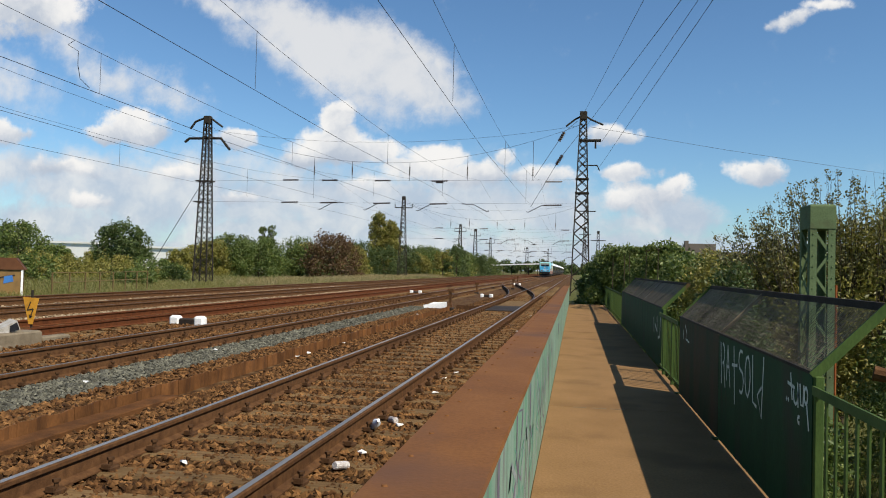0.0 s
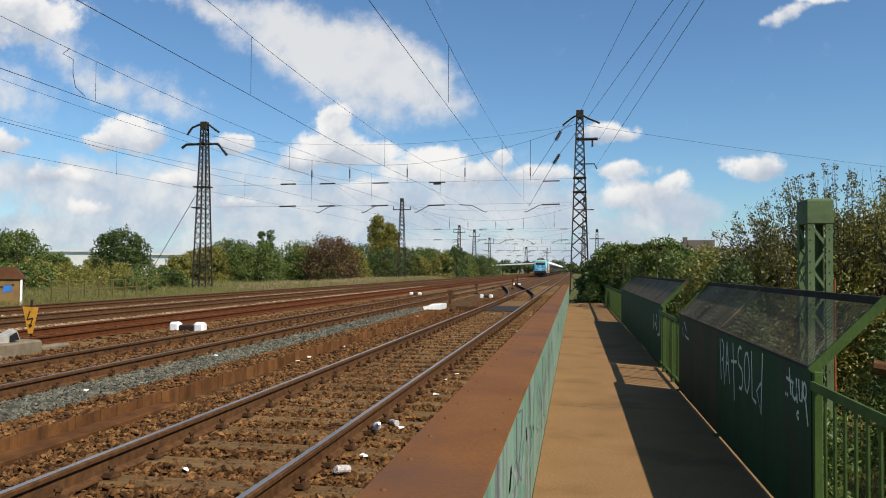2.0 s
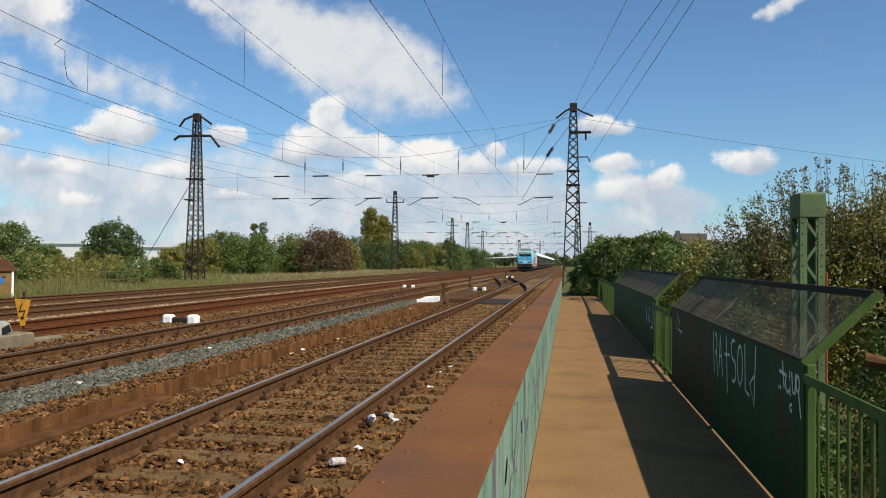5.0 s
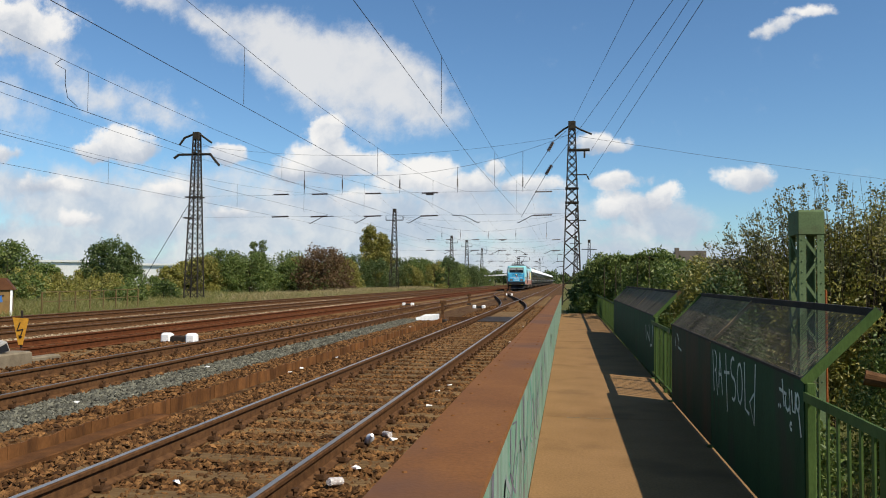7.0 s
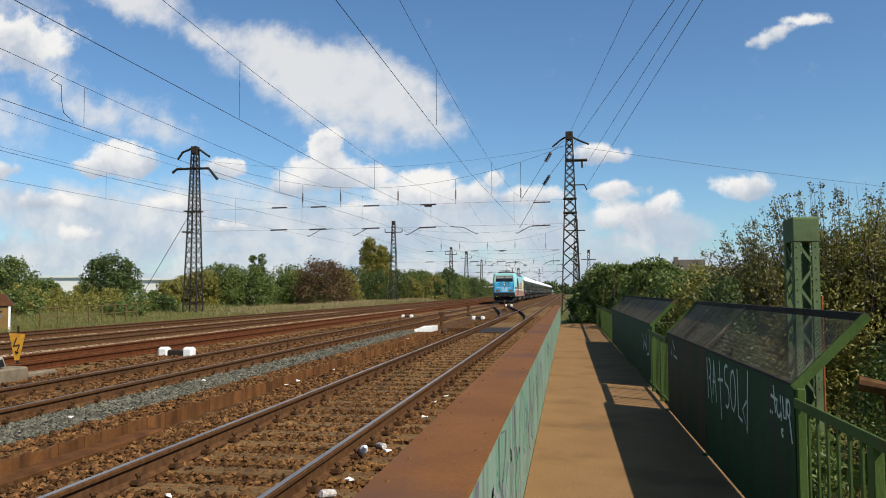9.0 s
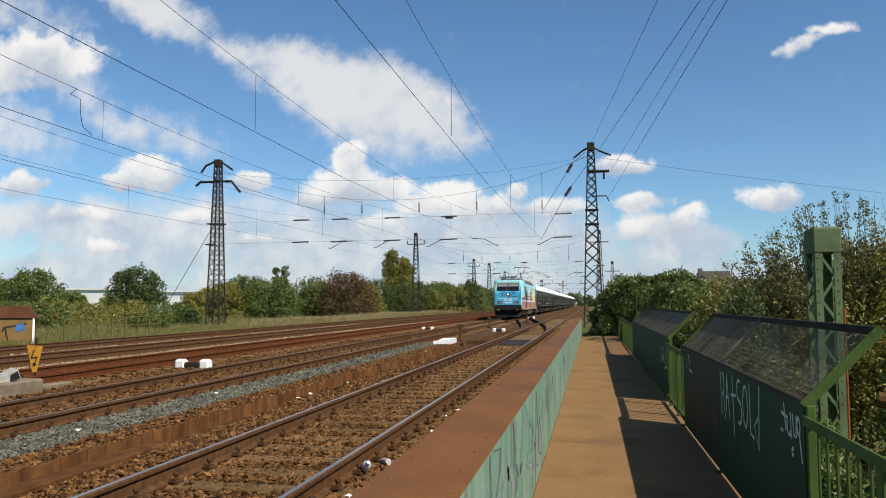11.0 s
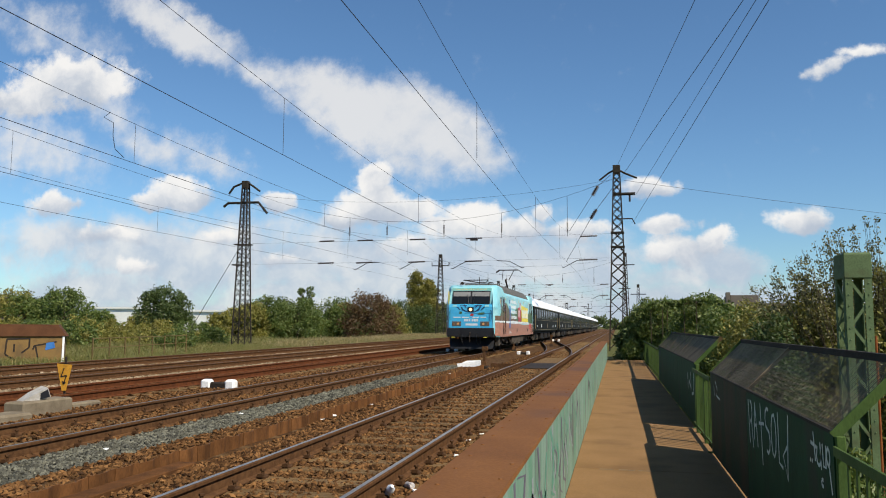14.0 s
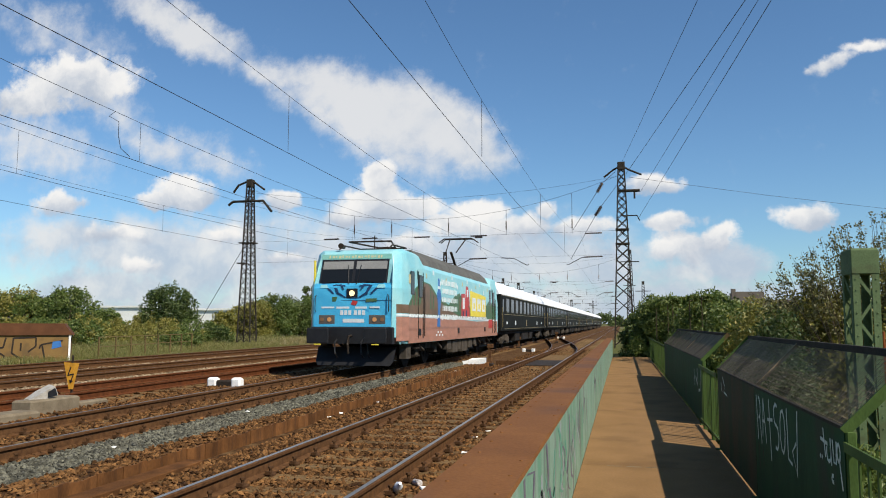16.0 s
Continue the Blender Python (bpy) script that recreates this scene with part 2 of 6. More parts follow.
PALESTONES = material("pale_ballast_stones", (0.30, 0.23, 0.15), (0.17, 0.12, 0.07), 9, 0.9, bump=0.3, fine=70, island=0.5)
YARD = material("yard_ballast", (0.1672, 0.1026, 0.0456), (0.0722, 0.03572, 0.01368), 5, 0.95, bump=0.9, fine=14, c=(0.114, 0.038, 0.01216), cscale=0.35)
RUST = material("rust_rail", (0.114, 0.05548, 0.0228), (0.0646, 0.0304, 0.01292), 14, 0.85, bump=0.3, fine=90)
REDRUST = material("red_rust_rail", (0.1178, 0.038, 0.01216), (0.0684, 0.0228, 0.00836), 10, 0.85, bump=0.3, fine=90)
RAILTOP = material("polished_rail_head", (0.2584, 0.2508, 0.2432), (0.1824, 0.1748, 0.1672), 10, 0.38, 0.5, bump=0.05, streak=(1, 0.05, 1))
MIDTOP = material("worn_rail_head", (0.152, 0.1444, 0.1368), (0.0988, 0.0912, 0.0836), 10, 0.45, 0.4, bump=0.05, streak=(1, 0.05, 1))
DULLTOP = material("dull_rail_head", (0.1292, 0.0988, 0.0836), (0.0836, 0.0608, 0.0456), 10, 0.5, 0.6, bump=0.05, streak=(1, 0.05, 1))
SLEEPER = material("weathered_sleeper", (0.1748, 0.1102, 0.0494), (0.1026, 0.05928, 0.02508), 8, 0.9, bump=0.4, fine=60, streak=(0.4, 3, 3), random_obj=0.18)
DARKIRON = material("dark_iron", (0.0456, 0.0342, 0.0266), (0.0266, 0.02128, 0.01672), 12, 0.7, 0.3, bump=0.3)
FLANGE = material("rusty_flange_paint", (0.1672, 0.07068, 0.02204), (0.133, 0.05472, 0.01748), 2.5, 0.72, bump=0.08, fine=55, c=(0.1026, 0.0494, 0.02736), cscale=0.7, camount=0.35)
WEB = material("pale_green_paint", (0.114, 0.228, 0.152), (0.2052, 0.2736, 0.2204), 2.2, 0.72, bump=0.1, streak=(1, 2.4, 0.45), c=(0.114, 0.1102, 0.1026), cscale=2.4, camount=0.4)
FLOORM = material("tan_walkway", (0.228, 0.1307, 0.05624), (0.1938, 0.1102, 0.0456), 1.6, 0.9, bump=0.15, fine=45, c=(0.152, 0.0874, 0.038), cscale=0.8, camount=0.25)
GREEN = material("green_paint", (0.05928, 0.095, 0.0228), (0.04104, 0.0722, 0.01748), 3.0, 0.7, bump=0.1, fine=60, c=(0.076, 0.04712, 0.01824), cscale=2.2, camount=0.15, streak=(1.5, 1.5, 0.6))
COLUMNG = material("grey_green_paint", (0.114, 0.1558, 0.0722), (0.0912, 0.1292, 0.05928), 2.0, 0.75, bump=0.1, fine=40, c=(0.076, 0.076, 0.038), cscale=1.4, camount=0.15)
PANELG = material("dark_green_sheet", (0.0152, 0.0532, 0.02052), (0.00988, 0.03648, 0.01368), 2.2, 0.75, bump=0.08, fine=40, c=(0.02432, 0.03496, 0.01976), cscale=1.6, camount=0.3, streak=(1.5, 1.5, 0.5))
PANELB = material("brown_stained_sheet", (0.04712, 0.02888, 0.0152), (0.01672, 0.0304, 0.01368), 2.0, 0.75, bump=0.1, fine=40, streak=(1.5, 1.5, 0.5))
MESHM = material("sooty_mesh", (0.2204, 0.1634, 0.1026), (0.1444, 0.1064, 0.06688), 3, 0.95, 0.0, bump=0.3, fine=25, c=(0.0836, 0.06232, 0.04028), cscale=1.8, camount=0.3)
STEEL = material("mast_steel", (0.0418, 0.03572, 0.02736), (0.0228, 0.019, 0.0152), 6, 0.8, 0.0, bump=0.2)
WIRE = material("wire", (0.0456, 0.0456, 0.0494), (0.0342, 0.0342, 0.038), 4, 0.6, 0.4, bump=0)
INSUL = material("brown_insulator", (0.0342, 0.0228, 0.019), (0.0228, 0.01672, 0.0152), 8, 0.35, bump=0)
WHITE = material("white_paint", (0.80, 0.79, 0.76), (0.70, 0.69, 0.66), 7, 0.6, bump=0.15)
CONCRETE = material("concrete", (0.2052, 0.1672, 0.114), (0.1444, 0.114, 0.076), 5, 0.9, bump=0.4)
YELLOW = material("yellow_enamel", (0.62, 0.30, 0.03), (0.52, 0.24, 0.02), 6, 0.5, bump=0.1)
BLACK = material("black_paint", (0.01368, 0.01368, 0.0152), (0.00912, 0.00912, 0.01064), 8, 0.5, bump=0.1)
CHALK = material("pale_spray_paint", (0.55, 0.60, 0.55), (0.34, 0.40, 0.35), 14, 0.7, bump=0)
SPRAYV = material("violet_grey_spray", (0.0988, 0.0836, 0.114), (0.1368, 0.1254, 0.1444), 9, 0.7, bump=0)
SPRAYT = material("teal_spray", (0.0836, 0.228, 0.1596), (0.1216, 0.2508, 0.19), 9, 0.7, bump=0)
SPRAYW = material("white_spray", (0.2432, 0.2736, 0.266), (0.1976, 0.228, 0.2204), 9, 0.7, bump=0)
BARK = material("bark", (0.076, 0.057, 0.038), (0.0456, 0.0342, 0.0228), 9, 0.9, bump=0.4)
GRASSM = leaf_material("dry_grass", (0.1144, 0.1364, 0.0264), (0.1848, 0.176, 0.044), (0.2816, 0.2288, 0.088))
STRAWM = leaf_material("straw_grass", (0.24, 0.19, 0.075), (0.34, 0.26, 0.115), (0.42, 0.33, 0.17))
LEAF_G = leaf_material("leaves_green", (0.0516, 0.086, 0.01462), (0.1032, 0.1462, 0.02666), (0.1892, 0.215, 0.0516))
LEAF_D = leaf_material("leaves_dark", (0.04128, 0.07052, 0.01548), (0.0688, 0.1015, 0.02236), (0.1118, 0.1376, 0.03784))
LEAF_Y = leaf_material("leaves_yellowish", (0.1204, 0.129, 0.02064), (0.2236, 0.2064, 0.03612), (0.3268, 0.2752, 0.0688))
LEAF_R = leaf_material("leaves_reddish", (0.0731, 0.0387, 0.01548), (0.1204, 0.0645, 0.02408), (0.172, 0.1118, 0.043))
LEAF_T = leaf_material("leaves_dull", (0.086, 0.0903, 0.0301), (0.1548, 0.1462, 0.0473), (0.258, 0.2322, 0.1032))
GROUND = material("rough_ground", (0.0988, 0.095, 0.02736), (0.057, 0.0646, 0.01672), 0.5, 0.95, bump=0.7, fine=9, c=(0.1976, 0.152, 0.076), cscale=0.05, camount=0.35)


# ---------- mesh helpers ----------
class Build:
    """Collects vertices and faces of one mesh."""

    def __init__(self):
        self.v, self.f = [], []

    def add(self, verts, faces):
        n = len(self.v)
        self.v.extend(tuple(p) for p in verts)
        self.f.extend(tuple(i + n for i in f) for f in faces)
        return self

    def box(self, x0, x1, y0, y1, z0, z1, m=None):
        p = [Vector((x, y, z)) for z in (z0, z1) for y in (y0, y1) for x in (x0, x1)]
        if m is not None:
            p = [m @ q for q in p]
        return self.add(p, [(0, 2, 3, 1), (4, 5, 7, 6), (0, 1, 5, 4), (1, 3, 7, 5), (3, 2, 6, 7), (2, 0, 4, 6)])

    def chamfered(self, x0, x1, y0, y1, z0, z1, e, m=None):
        """A box whose upright and top edges are cut off by e."""
        ring = [(x0 + e, y0), (x1 - e, y0), (x1, y0 + e), (x1, y1 - e), (x1 - e, y1), (x0 + e, y1), (x0, y1 - e), (x0, y0 + e)]
        cx, cy = (x0 + x1) / 2, (y0 + y1) / 2
        sx, sy = 1 - 2 * e / (x1 - x0), 1 - 2 * e / (y1 - y0)
        top = [(cx + (x - cx) * sx, cy + (y - cy) * sy) for x, y in ring]
        return self.loft([[(x, y, z0) for x, y in ring], [(x, y, z1 - e) for x, y in ring], [(x, y, z1) for x, y in top]], m=m)

    def loft(self, rings, closed=True, caps=True, m=None):
        k = len(rings[0])
        p = [Vector(q) for r in rings for q in r]
        if m is not None:
            p = [m @ q for q in p]
        f = []
        for i in range(len(rings) - 1):
            for j in range(k if closed else k - 1):
                a, b = i * k + j, i * k + (j + 1) % k
                f.append((a, b, b + k, a + k))
        if caps and closed:
            f.append(tuple(range(k))[::-1])
            f.append(tuple((len(rings) - 1) * k + j for j in range(k)))
        return self.add(p, f)

    def tube(self, p, q, r, n=6, r2=None):
        p, q = Vector(p), Vector(q)
        d = (q - p)
        if d.length < 1e-6:
            return self
        up = Vector((0, 0, 1)) if abs(d.normalized().z) < 0.95 else Vector((1, 0, 0))
        a = d.cross(up).normalized()
        b = a.cross(d).normalized()
        r2 = r if r2 is None else r2
        ring = lambda c, s: [c + (a * math.cos(t) + b * math.sin(t)) * s for t in (2 * math.pi * i / n for i in range(n))]
        return self.loft([ring(p, r), ring(q, r2)])

    def path(self, pts, r, n=5):
        """A bent rod through points."""
        rings = []
        pts = [Vector(p) for p in pts]
        for i, c in enumerate(pts):
            d = (pts[min(i + 1, len(pts) - 1)] - pts[max(i - 1, 0)]).normalized()
            up = Vector((0, 0, 1)) if abs(d.z) < 0.95 else Vector((1, 0, 0))
            a = d.cross(up).normalized()
            b = a.cross(d).normalized()
            rings.append([c + (a * math.cos(t) + b * math.sin(t)) * r for t in (2 * math.pi * k / n for k in range(n))])
        return self.loft(rings)

    def beam(self, p, q, w, h, up=(0, 0, 1)):
        """A bar of section w x h from p to q."""
        p, q = Vector(p), Vector(q)
        d = (q - p).normalized()
        up = Vector(up)
        if abs(d.dot(up)) > 0.98:
            up = Vector((1, 0, 0))
        a = d.cross(up).normalized()
        b = a.cross(d).normalized()
        ring = lambda c: [c + a * sx * w / 2 + b * sy * h / 2 for sx, sy in ((-1, -1), (1, -1), (1, 1), (-1, 1))]
        return self.loft([ring(p), ring(q)])

    def mesh(self, name, mat, smooth=False):
        me = bpy.data.meshes.new(name)
        me.from_pydata(self.v, [], self.f)
        me.update()
        if isinstance(mat, (list, tuple)):
            for m in mat:
                me.materials.append(m)
        else:
            me.materials.append(mat)
        if smooth:
            me.polygons.foreach_set("use_smooth", [True] * len(me.polygons))
        return me


def part(name, build, mat, parent=None, label="", smooth=False, bevel=0.0, at=None):
    """One mesh object from a Build or a mesh, under parent."""
    me = build if isinstance(build, bpy.types.Mesh) else build.mesh(name, mat, smooth)
    ob = new(name, me)
    if parent is not None:
        ob.parent = parent
    if at is not None:
        ob.matrix_basis = at
    if bevel:
        b = ob.modifiers.new("bevel", "BEVEL")
        b.width, b.segments, b.limit_method = bevel, 2, "ANGLE"
    if label:
        tagged(ob, label)
    return ob


def thing(name, label, category, group="", at=None):
    ob = new(name)
    ob.empty_display_size = 0.2
    if at is not None:
        ob.matrix_basis = at
    return tagged(ob, label, category, group)


# ---------- ground ----------
RAIL_Z = 0.24
TRACKS = (-2.78, -7.5, -11.5, -15.15, -19.2)


def ground_z(x, y):
    """Level yard, dropping to lower ground beside the footbridge."""
    z = -0.16
    if x > -0.5:
        side = min(1, max(0, (x - 1.5) / 2.6))
        along = min(1, max(0, (41 - y) / 4.0))
        under = min(1, max(0, (x + 0.5) / 0.6)) * 0.5
        z -= 3.6 * max(side, under) * along
    if x < -24:
        z += 0.15 * math.sin(x * 0.3) * math.sin(y * 0.17)
    return z


def ground_sheet():
    xs = [-3000, -800, -300, -150, -90, -60, -45, -35, -28, -24, -21.5, -12, -5, -1.2, -0.5, 0.1, 1.5, 2.2, 3, 4.5, 6, 9, 14, 22, 40, 80, 200, 800, 3000]
    ys = [-600, -150, -40, -10, 0, 8, 16, 24, 32, 36, 37, 38.5, 40, 41, 44, 50, 60, 80, 110, 150, 220, 400, 900, 4000]
    b = Build()
    b.v = [(x, y, ground_z(x, y)) for y in ys for x in xs]
    n = len(xs)
    b.f = [(j * n + i, j * n + i + 1, (j + 1) * n + i + 1, (j + 1) * n + i) for j in range(len(ys) - 1) for i in range(n - 1)]
    tagged(part("ground", b, GROUND), "rough grassy ground with bare dry patches", "ground", kind="structure")


ground_sheet()


def bed(name, label, x0, x1, y0, y1, z, mat, shoulder=0.35):
    """A ballast bed with sloping shoulders and an uneven top."""
    b = Build()
    ny = int((y1 - y0) / 1.2)
    xs = [x0 - shoulder, x0, x0 * 0.75 + x1 * 0.25, (x0 + x1) / 2, x0 * 0.25 + x1 * 0.75, x1, x1 + shoulder]
    for j in range(ny + 1):
        y = y0 + (y1 - y0) * j / ny
        for i, x in enumerate(xs):
            zz = -0.22 if i in (0, 6) else z + 0.02 * noise.noise((x * 0.9, y * 0.7, 3))
            b.v.append((x, y, zz))
    n = len(xs)
    b.f = [(j * n + i, j * n + i + 1, (j + 1) * n + i + 1, (j + 1) * n + i) for j in range(ny) for i in range(n - 1)]
    return tagged(part(name, b, mat), label, "ballast", kind="structure")


bed("ballast_bed", "rust-brown ballast bed under the near track", -4.72, -0.75, -8, 420, 0.035, BALLAST, 0.04)
bed("ballast_bed", "brown ballast bed of the middle track", -10.0, -6.35, -8, 420, 0.055, YARD, 0.05)
bed("ballast_bed", "stony brown bed of the yard tracks", -21.6, -10.05, -8, 420, 0.03, YARD, 0.6)
bed("ballast_strip", "strip of fresh grey ballast beside the track", -6.35, -5.55, -8, 25, 0.10, GREYBED, 0.08)
bed("ballast_strip", "strip of rusty ballast behind the steel edge", -5.5, -4.86, -8, 30, 0.12, BALLAST, 0.04)
bed("ballast_strip", "brown ballast between the two tracks", -6.35, -4.70, 30, 420, 0.045, BALLAST, 0.05)


def stones(name, label, mat, boxes, seed):
    """Loose angular stones, one mesh, lying on the beds."""
    rng = np.random.default_rng(seed)
    base = np.array([(1, 0, 0), (-1, 0, 0), (0, 1, 0), (0, -1, 0), (0, 0, 1), (0, 0, -1)], float)
    tri = np.array([(0, 2, 4), (2, 1, 4), (1, 3, 4), (3, 0, 4), (2, 0, 5), (1, 2, 5), (3, 1, 5), (0, 3, 5)])
    allv, allf, n = [], [], 0
    for x0, x1, y0, y1, z, size, count in boxes:
        c = np.stack([rng.uniform(x0, x1, count), rng.uniform(y0, y1, count), np.full(count, z)], 1)
        s = size * rng.uniform(0.6, 1.35, (count, 1, 3)) * np.array([1, 1, 0.75])
        v = base[None] * s * rng.uniform(0.7, 1.3, (count, 6, 1))
        a, t = rng.uniform(0, 6.283, count), rng.uniform(-0.7, 0.7, count)
        ca, sa, ct, st = np.cos(a), np.sin(a), np.cos(t), np.sin(t)
        y, zz = v[..., 1] * ct[:, None] - v[..., 2] * st[:, None], v[..., 1] * st[:, None] + v[..., 2] * ct[:, None]
        x = v[..., 0]
        v = np.stack([x * ca[:, None] - y * sa[:, None], x * sa[:, None] + y * ca[:, None], zz], 2)
        v = v + c[:, None, :]
        v[..., 2] += rng.uniform(-0.2, 0.5, (count, 1)) * size
        allv.append(v.reshape(-1, 3))
        allf.append((tri[None] + (np.arange(count) * 6 + n)[:, None, None]).reshape(-1, 3))
        n += count * 6
    me = bpy.data.meshes.new(name)
    me.from_pydata(np.concatenate(allv).tolist(), [], np.concatenate(allf).tolist())
    me.materials.append(mat)
    ob = new(name, me)
    return tagged(ob, label, "stones", kind="stuff")


stones("ballast_stones", "loose angular rust-brown ballast stones", STONES, [
    (-4.52, -0.72, 3.2, 12, 0.045, 0.034, 16000), (-4.70, -0.72, 12, 26, 0.045, 0.036, 12000), (-4.70, -0.72, 26, 50, 0.045, 0.042, 6000),
    (-5.50, -4.86, 5, 30, 0.125, 0.034, 6000), (-10, -6.4, 7, 24, 0.065, 0.036, 10000), (-10, -6.4, 24, 50, 0.065, 0.045, 4000)], 3)
stones("grey_stones", "loose fresh grey ballast stones", GREYSTONES, [(-6.38, -5.48, 6, 16, 0.11, 0.034, 7000), (-6.38, -5.48, 16, 30, 0.11, 0.038, 4500)], 4)
stones("yard_stones", "scattered pale and brown stones between the yard tracks", STONES, [(-21, -10.2, 13, 40, 0.045, 0.045, 12000)], 5)

stones("pale_stones", "pale tan stones between the dark yard tracks", PALESTONES, [(-14.1, -12.6, 12, 30, 0.05, 0.05, 4500), (-14.1, -12.6, 30, 70, 0.05, 0.06, 3000), (-18.1, -16.4, 14, 60, 0.05, 0.055, 3000)], 6)


# ---------- tracks ----------
def rail_rings(points, side=0.0):
    """The foot, web and lower head of a rail along points, and its running surface."""
    foot = [(-0.07, -0.172), (0.07, -0.172), (0.07, -0.160), (0.012, -0.140), (0.009, -0.045), (0.034, -0.036), (0.036, -0.008), (0.030, 0.0)]
    prof = foot + [(-x, z) for x, z in reversed(foot[3:])] + [(-0.07, -0.160)]
    head = [(-0.026, -0.004), (0.018, -0.004), (0.018, 0.002), (-0.026, 0.002)]
    rings, tops = [], []
    for i, p in enumerate(points):
        d = (Vector(points[min(i + 1, len(points) - 1)]) - Vector(points[max(i - 1, 0)])).normalized()
        a = Vector((d.y, -d.x, 0)).normalized()
        rings.append([Vector(p) + a * x + Vector((0, 0, z)) for x, z in prof])
        tops.append([Vector(p) + a * x + Vector((0, 0, z)) for x, z in head])
    return rings, tops


def add_rail(track, pts, mat, topmat):
    rings, tops = rail_rings(pts)
    r = part("rail", Build().loft(rings), mat, track)
    part("rail_head", Build().loft(tops), topmat, r)


sleeper_mesh = Build().chamfered(-1.28, 1.28, -0.125, 0.125, -0.14, 0, 0.02).mesh("sleeper", SLEEPER)

CLIPM = material("rusty_clip", (0.0836, 0.0418, 0.01824), (0.0456, 0.0228, 0.01064), 12, 0.85, bump=0.3)


def clip_build():
    b = Build()
    b.chamfered(-0.045, 0.045, -0.06, 0.06, 0, 0.03, 0.008)
    b.tube((0, 0, 0.03), (0, 0, 0.085), 0.017, 6)
    b.tube((0, 0, 0.075), (0, 0, 0.095), 0.028, 6)
    b.box(-0.03, 0.03, -0.075, -0.045, 0.02, 0.055)
    return b.mesh("rail_clip", CLIPM)


clip_mesh = clip_build()


def railway_track(x, label, mat, topmat, y0, y1, sleepers, clips):
    track = tagged(new("railway_track"), label, "railway track", "tracks of the yard", "structure")
    for s in (-0.7525, 0.7525):
        add_rail(track, [(x + s, y0, RAIL_Z), (x + s, 140, RAIL_Z), (x + s, y1, RAIL_Z)], mat, topmat)
    rng = random.Random(int(-x * 10))
    y, n = sleepers[0], 0
    while y < sleepers[1]:
        part("sleeper", sleeper_mesh, None, track, at=pose(x + rng.uniform(-0.03, 0.03), y, RAIL_Z - 0.172, 0, 0, rng.uniform(-1, 1)))
        if y < clips:
            for s in (-0.7525, 0.7525):
                for o in (-0.10, 0.10):
                    part("rail_clip", clip_mesh, None, track, at=pose(x + s + o, y, RAIL_Z - 0.172))
        y += 0.62
    return track


track_near = railway_track(TRACKS[0], "near railway track with polished rails on worn sleepers", RUST, RAILTOP, -8, 420, (2.2, 80), 46)
track_mid = railway_track(TRACKS[1], "middle railway track with worn shiny rails and rusty webs", RUST, MIDTOP, -8, 460, (6, 80), 44)
railway_track(TRACKS[2], "disused railway track with bright red-brown rust", REDRUST, REDRUST, -8, 420, (10, 70), 0)
railway_track(TRACKS[3], "dark yard track with dull rails", RUST, DULLTOP, -8, 420, (12, 60), 0)
railway_track(TRACKS[4], "outermost yard track with dull rails", RUST, DULLTOP, -8, 420, (12, 60), 0)


def crossover():
    """The turnout rails that swing from the near track to the middle one."""
    track = tagged(new("track_crossover"), "crossover rails swinging between two tracks", "railway switch", kind="structure")
    for s in (-0.7525, 0.7525):
        pts = []
        for i in range(25):
            t = i / 24
            y = 36 + 60 * t
            e = t * t * (3 - 2 * t)
            pts.append((TRACKS[0] + s + (TRACKS[1] - TRACKS[0]) * e, y, RAIL_Z + 0.004))
        add_rail(track, pts, RUST, DULLTOP)
    b = Build().box(-3.3, -2.2, 33.5, 39, 0.05, 0.10)
    part("timber_deck", b, SLEEPER, track, "dark boards between the switch rails")
    part("cover_plate", Build().chamfered(-3.42, -2.12, 29.5, 33.4, 0.05, 0.11, 0.02), DARKIRON, track, "dark steel plate between the rails")


crossover()


def steel_edge():
    """Rusty ribbed plates that hold back the ballast."""
    edge = tagged(new("retaining_edge"), "rusty ribbed steel plates holding back the ballast", "retaining wall", kind="structure")
    y = -2.0
    i = 0
    while y < 29.5:
        b = Build()
        pts = []
        for k in range(5):
            yy = y + k * 0.1
            off = 0.035 if k in (1, 2) else 0.0
            pts.append((yy, off))
        rings = [[(-4.80 + o, yy, -0.10), (-4.78 + o, yy, -0.10), (-4.78 + o, yy, 0.20), (-4.80 + o, yy, 0.20)] for yy, o in pts]
        rings[-1] = [(x, yy - 0.008, z) for x, yy, z in rings[-1]]
        b.loft(rings)
        part("plate", b, PLATE, edge, at=pose(0.006 * math.sin(i * 1.7), 0, 0.008 * math.sin(i * 2.3)))
        y += 0.4
        i += 1
    part("lower_plate", Build().chamfered(-4.735, -4.50, -2, 8.3, -0.05, 0.10, 0.01), PLATE, edge, "lower rusty plate at the foot of the edge")


PLATE = material("rusty_plate", (0.152, 0.0646, 0.02128), (0.0798, 0.03496, 0.01292), 5, 0.9, bump=0.3, fine=60, random_obj=0.28, streak=(1, 1, 0.4))
steel_edge()


